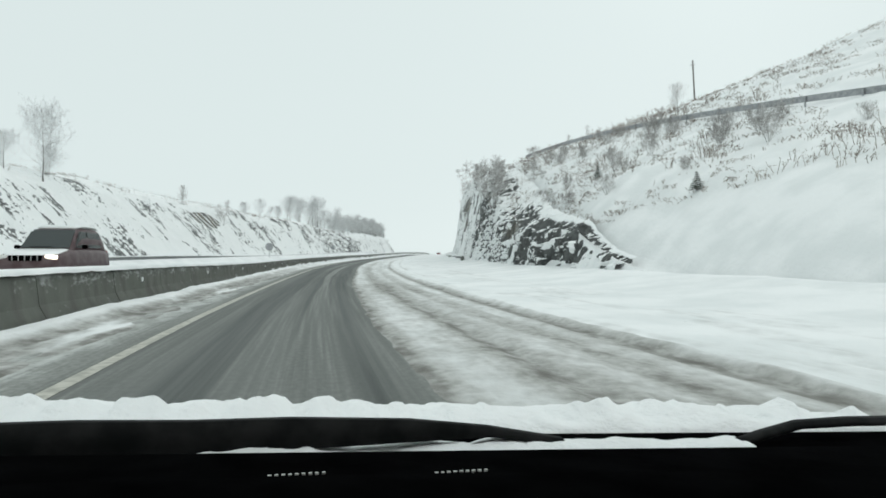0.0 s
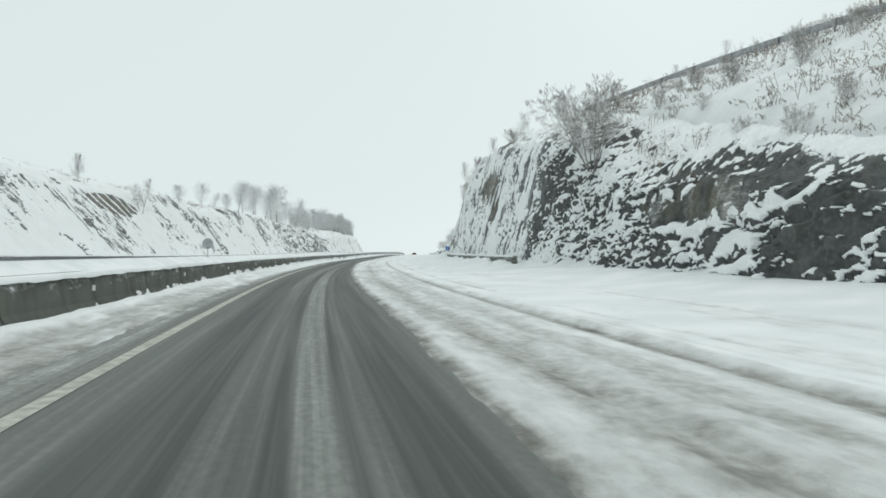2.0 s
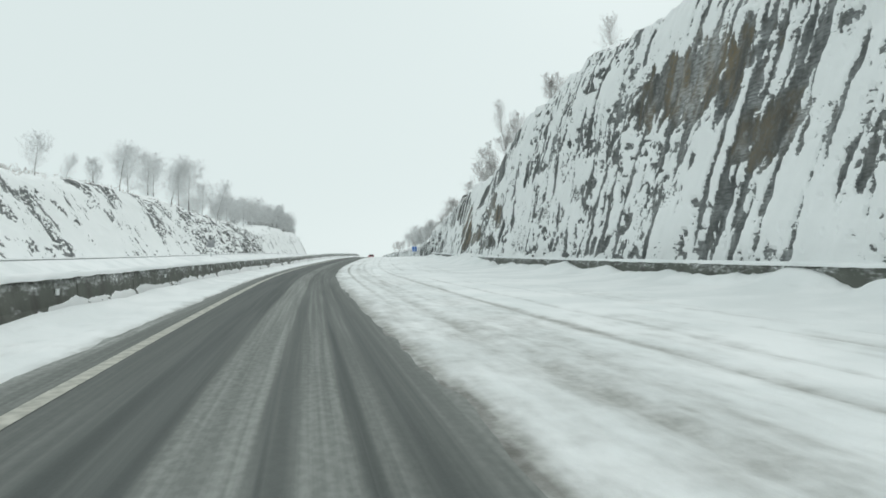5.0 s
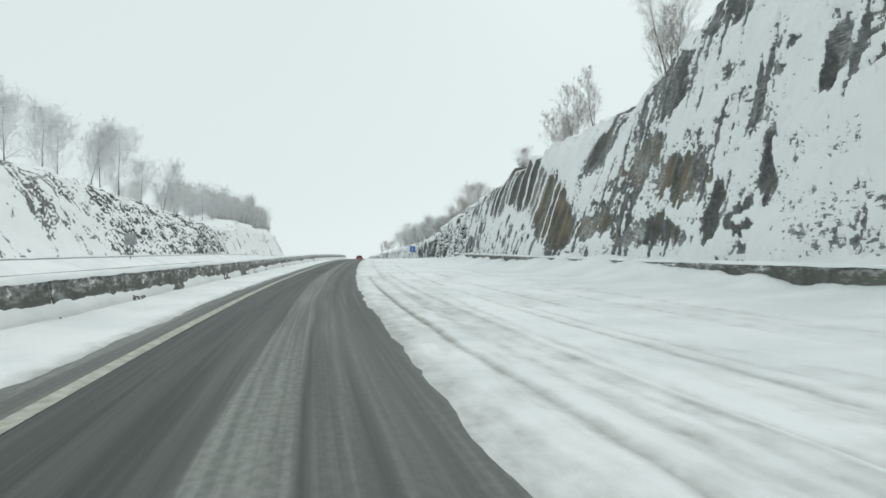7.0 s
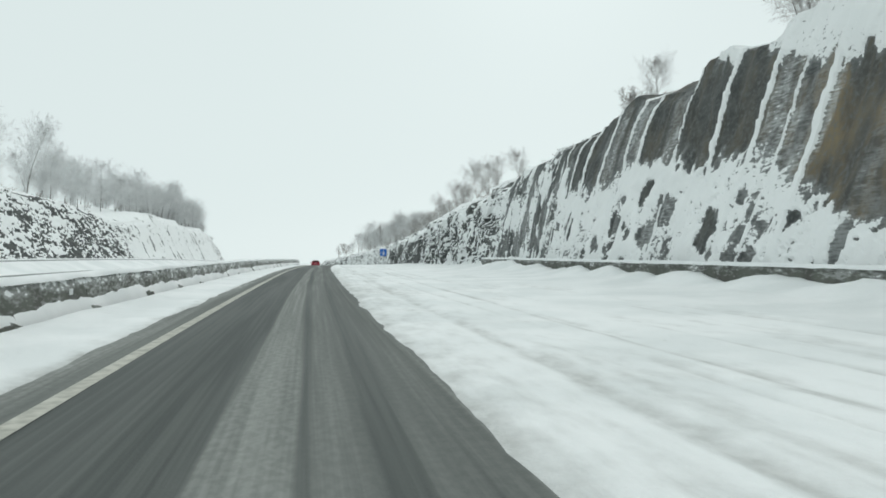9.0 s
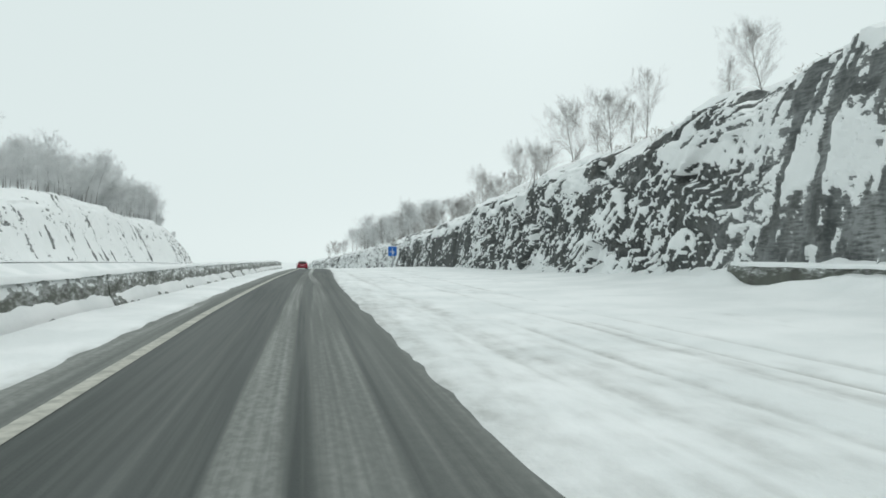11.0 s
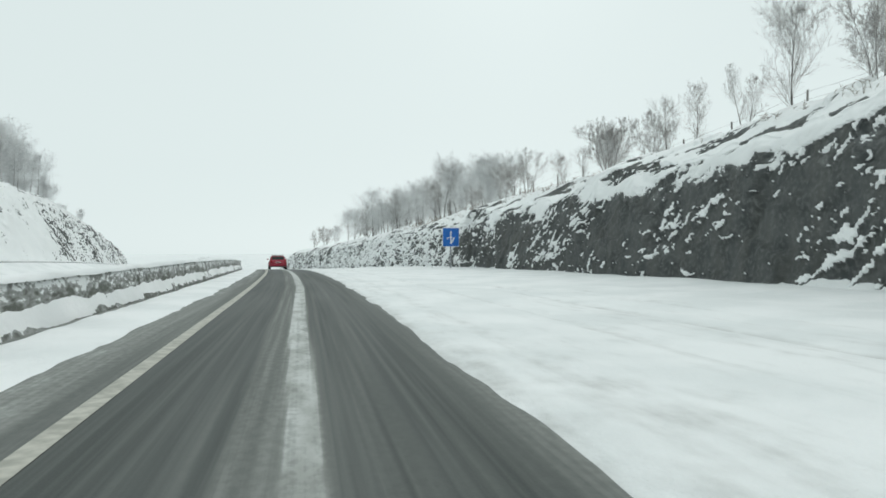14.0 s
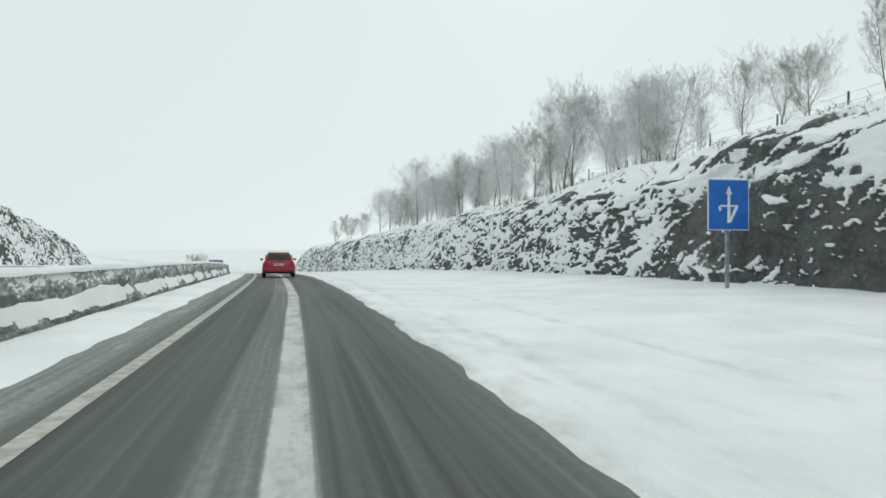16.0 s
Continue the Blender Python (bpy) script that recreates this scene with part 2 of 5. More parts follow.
SNOW = snow_material()
ROCK = rock_material()
ASPHALT = asphalt_material()
CONCRETE = concrete_material("stained_concrete", -0.16, 0.0)
CONCRETE_DARK = concrete_material("dark_wet_concrete", -0.12, -0.12)
PAINT_WHITE = mottled("worn_road_paint", (0.33, 0.325, 0.285), (0.54, 0.525, 0.465), 7, 0.7)
STEEL = mottled("galvanised_steel", (0.26, 0.27, 0.28), (0.40, 0.41, 0.42), 4, 0.45, 0.7)
BARK = mottled("frosted_bark", (0.10, 0.09, 0.08), (0.32, 0.31, 0.30), 2.5, 0.9)
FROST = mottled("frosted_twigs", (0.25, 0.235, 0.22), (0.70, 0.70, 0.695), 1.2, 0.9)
# Pale twigs: distance haze is put into the colour on top of the rime.
RIME_HAZE = mottled("hazy_rime_twigs", (0.62, 0.63, 0.63), (0.84, 0.85, 0.85), 1.2, 0.9)
NEEDLES = mottled("fir_needles", (0.022, 0.032, 0.022), (0.06, 0.075, 0.055), 9, 0.8)
BRUSH = mottled("dry_stems", (0.13, 0.095, 0.07), (0.40, 0.36, 0.32), 1.5, 0.9)
RED = mottled("red_car_paint", (0.25, 0.012, 0.030), (0.33, 0.024, 0.048), 3, 0.3)
MAROON = mottled("dirty_maroon_paint", (0.055, 0.022, 0.026), (0.11, 0.075, 0.078), 4, 0.45)
GREYBLUE = mottled("grey_blue_tarpaulin", (0.10, 0.14, 0.20), (0.16, 0.21, 0.28), 2, 0.6)
GLASS = material("car_glass", (0.02, 0.028, 0.028), 0.08)
RUBBER = mottled("black_rubber", (0.008, 0.009, 0.009), (0.022, 0.022, 0.022), 20, 0.75)
CHROME = material("alloy", (0.5, 0.5, 0.5), 0.3, 0.9)
LAMP_RED = mottled("red_lamp_glass", (0.25, 0.01, 0.01), (0.35, 0.02, 0.02), 8, 0.15)
LAMP_CLEAR = material("headlamp_glass", (0.7, 0.7, 0.68), 0.1)
LAMP_ON = material("lit_headlamp", (1, 0.95, 0.8), 0.3)
shader(LAMP_ON).inputs["Emission Color"].default_value = (1, 0.9, 0.7, 1)
shader(LAMP_ON).inputs["Emission Strength"].default_value = 1.6
PLATE = material("number_plate", (0.6, 0.6, 0.58), 0.5)
# Near black beyond plain plastic: the dashboard's cabin shade is in this colour.
SHADE_DARK_PLASTIC = mottled("shade_dark_plastic", (0.0012, 0.0013, 0.0014), (0.003, 0.0032, 0.0034), 12, 0.85)
shader(SHADE_DARK_PLASTIC).inputs["IOR"].default_value = 1.03
for dull in (SHADE_DARK_PLASTIC, RUBBER):
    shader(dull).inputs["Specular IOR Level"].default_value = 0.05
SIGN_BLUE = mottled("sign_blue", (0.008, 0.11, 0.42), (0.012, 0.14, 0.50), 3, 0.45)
SIGN_WHITE = mottled("sign_white", (0.62, 0.64, 0.64), (0.75, 0.77, 0.77), 4, 0.45)
SIGN_BACK = mottled("sign_back_grey", (0.28, 0.29, 0.30), (0.40, 0.41, 0.42), 3, 0.6, 0.3)


# ---- builders ----
def part(name, bm, mat, parent=None, label=""):
    me = bpy.data.meshes.new(name)
    bm.to_mesh(me)
    bm.free()
    me.materials.append(mat)
    ob = new(name, me)
    ob.parent = parent
    return tagged(ob, label)


def bare(name, m=None, label="", category="", group="", kind=""):
    ob = new(name)
    if m is not None:
        ob.matrix_basis = m
    return tagged(ob, label, category, group, kind)


def box(bm, cx, cy, cz, sx, sy, sz, bevel=0.0, turn=None):
    made = bmesh.ops.create_cube(bm, size=1.0)["verts"]
    m = Matrix.Translation((cx, cy, cz)) @ (turn or Matrix()) @ Matrix.Diagonal((sx, sy, sz, 1))
    bmesh.ops.transform(bm, matrix=m, verts=made)
    if bevel:
        edges = {e for v in made for e in v.link_edges}
        bmesh.ops.bevel(bm, geom=list(edges), offset=bevel, segments=2, profile=0.6, affect="EDGES")
    return bm


def tube(bm, a, b, ra, rb, sides=8):
    a, b = Vector(a), Vector(b)
    turn = (b - a).to_track_quat("Z", "Y").to_matrix().to_4x4()
    m = Matrix.Translation((a + b) / 2) @ turn
    bmesh.ops.create_cone(bm, cap_ends=True, segments=sides, radius1=ra, radius2=rb, depth=(b - a).length, matrix=m)
    return bm


def sheet(name, points, mat, smooth=True, fields=None, uv=None, parent=None, closed=False):
    """A mesh over a grid of points (rows, columns, 3)."""
    n, k = points.shape[:2]
    idx = np.arange(n * k).reshape(n, k)
    a, b, c, d = idx[:-1, :-1], idx[1:, :-1], idx[1:, 1:], idx[:-1, 1:]
    faces = np.stack([a, d, c, b], -1).reshape(-1, 4)
    if closed:
        faces = np.vstack([faces, np.stack([idx[:-1, -1], idx[:-1, 0], idx[1:, 0], idx[1:, -1]], -1).reshape(-1, 4)])
    me = bpy.data.meshes.new(name)
    me.vertices.add(n * k)
    me.vertices.foreach_set("co", points.reshape(-1).astype(np.float32))
    me.loops.add(len(faces) * 4)
    me.loops.foreach_set("vertex_index", faces.reshape(-1).astype(np.int32))
    me.polygons.add(len(faces))
    me.polygons.foreach_set("loop_start", np.arange(0, len(faces) * 4, 4, dtype=np.int32))
    me.update(calc_edges=True)
    me.polygons.foreach_set("use_smooth", np.full(len(faces), smooth))
    for key, values in (fields or {}).items():
        at = me.attributes.new(key, "FLOAT", "POINT")
        at.data.foreach_set("value", np.broadcast_to(values, (n, k)).reshape(-1).astype(np.float32))
    if uv is not None:
        layer = me.uv_layers.new(name="UVMap")
        layer.data.foreach_set("uv", uv.reshape(-1, 2)[faces.reshape(-1)].reshape(-1).astype(np.float32))
    me.materials.append(mat)
    me.validate()
    ob = new(name, me)
    ob.parent = parent
    return ob

# ---- the lie of the land ----
def edge_line(s):
    """The left edge line, to the side of the lane's middle."""
    return np.interp(s, [-20, 13.5, 28, 43, 58, 80, 102, 117, 132, 155, 178, 193, 208, 224, 240, 260], [-2.1, -2.09, -2.0, -1.92, -1.93, -1.97, -1.98, -1.89, -1.88, -1.84, -1.79, -1.58, -1.46, -1.57, -1.62, -1.6])


def right_top(s):
    """Height of the right-hand rock cut's top edge."""
    return np.interp(s, [24, 29, 36, 46, 57, 63, 68, 76, 90, 102, 114, 124, 131, 137, 147, 155, 165, 172, 183, 197, 209, 220, 238, 258, 300, 333, 380, 395],
                     [0.3, 1.0, 2.5, 3.2, 4.5, 6.2, 7.6, 9.0, 10.9, 12.0, 12.3, 11.6, 10.4, 8.6, 8.8, 8.0, 8.2, 7.6, 6.6, 5.7, 5.8, 5.4, 4.6, 4.2, 4.0, 4.3, 4.6, 1.0])


def left_top(s):
    return np.interp(s, [-60, 20, 60, 76, 93, 118, 126, 134, 148, 173, 192, 205, 214, 225, 240, 250, 258, 266, 275, 284, 291, 302, 318, 335, 346],
                     [8, 8, 8, 8.6, 8.6, 8.2, 8.6, 7.3, 7.8, 7.2, 6.1, 5.4, 5.0, 6.0, 6.8, 6.6, 6.2, 6.4, 7.2, 7.5, 7.8, 6.8, 5.4, 4.2, 0.4])


FOOT_R, FOOT_L = 12.7, -19.8


def track_height(s):
    """Height of the hillside track that the upper guard rail follows."""
    k = np.clip(s, 0, 100) - 60
    return 12.23 + 0.0721 * k - 0.000744 * k ** 2


def rail_u(s):
    """The upper guard rail draws nearer to the road as it climbs."""
    return 24.0 - 0.1 * (np.clip(s, -20, 100) - 60)


def right_edge(s):
    return FOOT_R + 0.22 * right_top(s)


def hill_reach(s):
    """How far beyond the cut's edge the first slope runs: to the track, or well back where there is none."""
    return (rail_u(s) - right_edge(s)) + (40.0 - rail_u(s) + right_edge(s)) * ease(100, 126, s)


def right_slope(s):
    """Rise of the hill above the right-hand cut: up to the track's rail first, then gentler."""
    track = (track_height(s) - 0.4 - right_top(s)) / (rail_u(s) - right_edge(s))
    far = np.interp(s, [112, 128, 150, 175, 230], [0.38, 0.25, 0.2, 0.12, 0.10])
    return track + (far - track) * ease(100, 126, s)


def left_lean(s):
    return np.interp(s, [95, 145, 210, 250], [0.85, 0.62, 0.5, 0.42])


def left_edge(s):
    return FOOT_L - left_lean(s) * left_top(s)


def land(s, u):
    """Height of the snow-covered ground over the road, away from the faces of the cuts."""
    s, u = np.broadcast_arrays(np.asarray(s, float), np.asarray(u, float))
    rt, re = right_top(s), right_edge(s)
    lt, le = left_top(s), left_edge(s)
    lump = (rough_noise(s / 5, u / 5, 11) - 0.5) * 0.9 + (rough_noise(s / 1.6, u / 1.6, 12) - 0.5) * 0.3
    far = np.clip(u - re, 0, None)
    rise = 0.35 * np.clip(far, 0, 2.5) * ease(150, 200, s) + right_slope(s) * hill_reach(s) * np.clip((far - 0.9) / (hill_reach(s) - 0.9), 0, 1) ** (np.interp(s, [24, 34, 50], [0.54, 0.58, 0.72]) + 0.26 * ease(70, 126, s))
    rise = rise + np.interp(s, [55, 65, 75, 90], [0.45, 0.38, 0.18, 0.08]) * np.clip(far - hill_reach(s), 0, 45)
    right = rt + rise + lump * ease(0, 2, far) - 0.3 * ease(4.0, 2.4, far)
    verge = 0.05 + np.interp(s, [20, 70, 185, 200], [0.4, 0.3, 0.3, 0.02]) * ease(7.5, 12.5, u) + 0.25 * ease(12.5, 14, u) * ease(40, 24, s)
    z = np.where(u > re, right, verge)
    # the slope of the face itself, a little behind the stone
    t = np.clip((u - FOOT_R) / np.maximum(re - FOOT_R, 0.1), 0, 1)
    z = np.where((u > FOOT_R) & (u <= re), verge * (1 - t) + rt * t, z)
    farl = np.clip(le - u, 0, None)
    left = lt - 0.3 * ease(4.0, 2.4, farl) + 0.16 * np.minimum(farl, 25) + 0.02 * np.clip(farl - 25, 0, 200) + lump * ease(0, 3, farl)
    t = np.clip((FOOT_L - u) / np.maximum(FOOT_L - le, 0.1), 0, 1)
    z = np.where(u < le, left, z)
    z = np.where((u <= FOOT_L) & (u >= le), 0.35 * (1 - t) + lt * t, z)
    z = np.where((u > FOOT_L) & (u < -15), 0.68 * ease(-15.5, -17.2, u) - 0.3 * ease(-17.6, -19, u), z)
    z = np.where((u >= -15.2) & (u < 7.9), -0.12, z)
    return z


stations = np.concatenate([np.arange(-400, -60, 40), np.arange(-60, 20, 4), np.arange(20, 160, 1.0), np.arange(160, 360, 1.5), np.arange(360, 480, 8), np.arange(480, 2500, 80)])
across = [-900, -400, -200, -120, -80, -60, -50, -44, -40, -37, -34, -32, -30, -28.5, -27, -26]
gs = stations[:, None]
le, re = left_edge(gs), right_edge(gs)
cols = [np.full_like(gs, v) for v in across]
cols += [le - 2.2 + k * 0.55 for k in range(4)] + [le - 0.02]
cols += [le + (FOOT_L - le) * k for k in (0.25, 0.5, 0.75, 1.0)]
cols += [np.full_like(gs, v) for v in (-18.5, -17, -15.5, -15.1, -12, -8, -4, 0, 4, 7.8, 8.2, 9, 10, 11, 12, 12.4, FOOT_R)]
cols += [FOOT_R + (re - FOOT_R) * k + 0.0 for k in (0.25, 0.5, 0.75, 0.98)]
cols += [re + k for k in (0.05, 0.5, 1, 1.6, 2.2, 3, 4, 5, 6, 7, 8, 9, 10, 11, 12, 13.5, 15, 17, 19, 22, 26, 32, 40, 60, 110, 250, 500, 900)]
GU = np.concatenate(cols, 1)
GU[:, :len(across)] = np.minimum(GU[:, :len(across)], le - 2.4 - 0.02 * np.arange(len(across))[::-1])
GZ = land(gs, GU)
inside = (GU > FOOT_R) & (GU <= re)
past = np.clip(GU - re, 0, None)
GP = place(gs, GU + ease(1.5, 5.0, right_top(gs)) * np.where(inside, 1.3, np.where(GU > re, 1.3 * ease(4.5, 0.0, past), 0.0)) - np.where((GU <= FOOT_L) & (GU > le), 0.8, 0.0), GZ)
ground = sheet("ground", GP, SNOW, fields={"dirt_shade": 0.0})
tagged(ground, "deep fresh snow over verges and hillsides", "snow", kind="structure")

# ---- the carriageways ----
def strip(s, u, at, low, high, amount, soft=0.03):
    """A lengthwise strip of slush whose edges wander from station to station."""
    wave = 0.10 * (rough_noise(s / 9, s * 0, 301 + len(at)) - 0.5)
    a, b = np.interp(s, at, low) + wave, np.interp(s, at, high) + wave
    return np.interp(s, at, amount) * ease(-soft, soft, u - a) * ease(-soft, soft, b - u)


def shore_line(s):
    """Where the bare lane ends and the slushy snow begins."""
    return np.interp(s, [0, 13, 28, 43, 57, 80, 102, 117, 132, 177, 193, 208, 224, 240], [1.03, 1.03, 1.17, 1.48, 1.35, 1.12, 0.96, 1.13, 1.15, 1.14, 1.25, 1.46, 1.47, 1.48])


def slush(s, u):
    """How much slush the wheels have left: bare tracks, strips between them, grey margins."""
    left = strip(s, u, [0, 13, 28, 43, 57, 80, 102, 116, 131, 150, 176, 191, 206, 220, 240, 300], [-0.8, -0.8, -0.66, -0.66, -0.85, -0.8, -0.70, -0.5, -0.57, -0.55, -0.47, -0.35, -0.38, -0.51, -0.57, -0.57],
                 [-0.2, -0.2, -0.45, -0.42, -0.40, -0.25, -0.11, 0.0, 0.0, -0.1, -0.14, -0.03, -0.07, -0.22, -0.21, -0.21], [0.34, 0.34, 0.3, 0.26, 0.5, 0.6, 0.62, 0.52, 0.55, 0.6, 0.62, 0.5, 0.36, 0.42, 0.42, 0.4])
    mid = strip(s, u, [0, 13, 28, 43, 57, 80, 102, 131, 150, 176, 191, 198, 206, 220, 240, 300], [-0.2, -0.2, -0.03, -0.15, -0.14, -0.05, 0.02, 0.02, 0.05, 0.07, 0.32, 0.1, -0.07, -0.22, -0.21, -0.21],
                [0.38, 0.38, 0.22, 0.24, 0.29, 0.3, 0.34, 0.36, 0.45, 0.54, 0.59, 0.4, 0.16, 0.07, 0.08, 0.08], [0.38, 0.38, 0.55, 0.66, 0.72, 0.5, 0.3, 0.32, 0.35, 0.42, 0.52, 0.6, 0.75, 0.95, 1.0, 1.0])
    right = strip(s, u, [0, 58, 118, 140, 186, 208, 300], [0.38, 0.34, 0.45, 0.63, 0.70, 0.50, 0.5], [0.52, 0.52, 0.69, 0.9, 0.82, 0.66, 0.62], [0.2, 0.34, 0.28, 0.3, 0.16, 0.22, 0.2])
    thin = 0.18 * ease(0.5, 0.7, rough_noise(s / 40, u / 0.07, 302, 3)) * ease(-1.3, -0.8, u)
    shore = shore_line(s)
    outer = np.interp(s, [0, 70, 150], [0.34, 0.34, 0.26]) * ease(shore - 0.32, shore - 0.2, u) + np.interp(s, [0, 40, 70], [0.45, 0.5, 0.75]) * ease(shore - 0.12, shore + 0.3, u)
    line = edge_line(s)
    inner = np.interp(s, [0, 30, 60, 110, 300], [0.55, 0.5, 0.45, 0.30, 0.28]) * ease(0.02, -0.05, u - line) + 0.35 * ease(-0.15, -0.5, u - line) * (0.5 + rough_noise(s / 5, u / 0.22, 303, 3))
    lane = np.interp(s, [0, 40, 75, 100], [0.34, 0.34, 0.25, 0.0]) * ease(-1.25, -1.5, u)
    return np.maximum.reduce([left, mid, right, thin, outer, inner, lane])


rs = np.concatenate([np.arange(-60, 0, 5), np.arange(0, 300, 1.0), np.arange(300, 480, 4)])[:, None]
ru = np.concatenate([[-15.0, -10, -5], np.arange(-4, -2.4, 0.2), np.arange(-2.4, 2.01, 0.04), [3, 4, 5.5, 7.9]])[None, :]
rs, ru = np.broadcast_arrays(rs, ru)
road = sheet("road", place(rs, ru, 0.0), ASPHALT, uv=np.stack([ru, rs], -1), fields={"slush": slush(rs, ru)})
tagged(road, "wet dark asphalt motorway with slush between wheel tracks", "road", kind="structure")
ls = np.arange(-20, 420, 1.0)[:, None]
lu = edge_line(ls) + np.array([[-0.08, 0.08]])
edge = sheet("edge_line", place(ls, lu, 0.005), PAINT_WHITE)
tagged(edge, "worn white painted edge line on asphalt", "road marking", kind="structure")


def band(s, a, b, soft=3.0):
    return ease(a - soft, a + soft, s) * (1 - ease(b - soft, b + soft, s))


def snow_cover(name, s0, s1, ds, u0, u1, du, height, dirt_shade, label):
    s = np.arange(s0, s1, ds)[:, None]
    u = np.unique(np.concatenate([np.arange(u0, min(5.0, u1) + du / 2, du), np.arange(5.0, 7.6, du) if u1 > 8 else [], np.arange(7.6, max(u1, 7.6), du * 2.5)]))
    u = u[u <= u1 + du / 2][None, :]
    s, u = np.broadcast_arrays(s, u)
    ob = sheet(name, place(s, u, height(s, u)), SNOW, fields={"dirt_shade": np.clip(dirt_shade(s, u), 0, 1)}, uv=np.stack([u, s], -1))
    return tagged(ob, label, "snow", kind="stuff")


def right_snow(s, u):
    rim = shore_line(s) - 0.2 + 0.06 * (rough_noise(s / 4, s * 0, 31) - 0.5)
    near = ease(3.2, 1.6, u)
    rim = rim + 0.20 * (rough_noise(s / 0.9, u / 0.7, 32, 3) - 0.5)
    h = -0.035 + 0.08 * ease(-0.1, 0.55, u - rim)
    h += 0.045 * (rough_noise(s / 2.2, u / 0.5, 33) - 0.5) * (0.3 + 0.7 * ease(0.1, 0.7, u - rim)) + 0.05 * (rough_noise(s / 0.7, u / 0.45, 34) - 0.5) * (0.35 + 0.65 * near) * ease(0.15, 0.6, u - rim)
    wander = 0.25 * (soft_noise(s / 22, s * 0, 35) - 0.5)
    for at, wide in ((2.4, 0.16), (3.2, 0.10), (4.3, 0.13), (5.4, 0.15), (6.5, 0.10), (7.4, 0.14)):
        bend = 1.3 * (soft_noise(s / 34, s * 0 + at, 38) - 0.5)
        h -= 0.04 * np.exp(-((u - at - bend) / wide) ** 2) * ease(0.3, 0.7, rough_noise(s / 14, s * 0 + 3.7 * at, 37, 3))
    for at, deep, wide in ((2.35, 0.035, 0.14), (3.1, 0.02, 0.12), (4.05, 0.03, 0.15), (4.6, 0.02, 0.1), (5.6, 0.015, 0.12)):
        h -= deep * np.exp(-((u - at - wander) / wide) ** 2) * np.interp(s, [0, 110, 220], [1, 0.8, 0.35])
    early = np.interp(s, [0, 45, 75], [1.0, 0.8, 0.0])
    h += early * (0.06 * np.exp(-((u - wander - 4.32) / 0.12) ** 2) * rough_noise(s / 0.7, s * 0, 47) * 1.6 - 0.05 * np.exp(-((u - wander - 4.05) / 0.16) ** 2))
    h -= 0.035 * np.exp(-((u - wander - 1.82) / 0.07) ** 2) * band(s, 84, 138, 8)
    h = np.maximum(h, 0.006 * ease(0.3, 0.6, u - rim) - 0.05 * ease(0.6, 0.3, u - rim))
    h += 0.08 * ease(5.2, 9.5, u)
    high = np.interp(s, [20, 70, 78, 175, 185, 200], [0.40, 0.34, 0.46, 0.44, 0.34, 0.12])
    bank = high * ease(9.5, 12.6, u) + 0.16 * (rough_noise(s / 3, u / 3, 36) - 0.5) * ease(8.5, 11, u) + 0.8 * (rough_noise(s / 1.9, u / 1.5, 39) - 0.42) * ease(10.6, 11.5, u) * band(s, 72, 184)
    bury = 0.3 * ease(124, 132, s) * ease(152, 142, s) * ease(9.5, 11.6, u)
    return h + bank + bury


def right_dirt_shade(s, u):
    wander = 0.25 * (soft_noise(s / 22, s * 0, 35) - 0.5)
    w = u - wander
    early = np.interp(w, [1.2, 1.5, 1.85, 2.2, 2.5, 2.85, 3.1, 3.35, 3.65, 3.9, 4.05, 4.25, 4.5, 5.5], [0.85, 0.5, 0.55, 1.0, 0.8, 0.55, 0.8, 0.7, 0.4, 0.8, 1.15, 0.5, 0.14, 0.05])
    late = np.interp(w, [1.2, 1.5, 2.2, 2.35, 2.6, 3.9, 4.05, 4.2, 5.0], [0.5, 0.3, 0.2, 0.45, 0.2, 0.12, 0.5, 0.12, 0.05])
    k = np.interp(s, [0, 25, 60, 110], [1.0, 0.95, 0.5, 0.0])
    d = (early * k + late * (1 - k)) * np.interp(s, [0, 120, 240], [1.0, 1.0, 0.6])
    # Ruts greyed: their soft shade is painted here together with the tyre dirt.
    for at, wide, amount in ((2.4, 0.13, 0.5), (3.2, 0.08, 0.4), (4.3, 0.10, 0.4), (5.4, 0.12, 0.42), (6.5, 0.08, 0.35), (7.4, 0.11, 0.32)):
        bend = 1.3 * (soft_noise(s / 34, s * 0 + at, 38) - 0.5)
        d = np.maximum(d, 1.15 * amount * ease(0.3, 0.7, rough_noise(s / 14, s * 0 + 3.7 * at, 37, 3)) * np.exp(-((u - at - bend) / wide) ** 2) * np.interp(s, [0, 30, 120, 170, 215, 250], [0.5, 1, 1.0, 0.95, 0.7, 0.4]))
    for at, wide, amount in ((1.82, 0.06, 0.95), (2.83, 0.13, 0.5)):
        d = np.maximum(d, amount * np.exp(-((w - at) / wide) ** 2) * band(s, 84, 138, 8))
    shore = shore_line(s)
    thin = 0.8 * ease(0.040, 0.004, right_snow(s, u)) * ease(2.6, 1.9, u) * np.interp(s, [0, 70, 120], [1.0, 0.8, 0.4]) + np.interp(s, [0, 70, 120], [0.55, 0.45, 0.12]) * ease(0.55, 0.0, u - shore)
    stained = 0.30 * ease(0.46, 0.64, rough_noise(s / 5, u / 0.9, 49, 4)) * ease(9.5, 7.0, u) * np.interp(s, [0, 60, 200, 250], [1.0, 1.0, 0.8, 0.5])
    return np.maximum(d + 0.5 * stained, np.maximum(thin, stained)) + 0.05


snow_cover("snow_lane", -10, 262, 0.22, 0.75, 13.4, 0.1, right_snow, right_dirt_shade, "rutted slushy snow over the unused lane and verge")
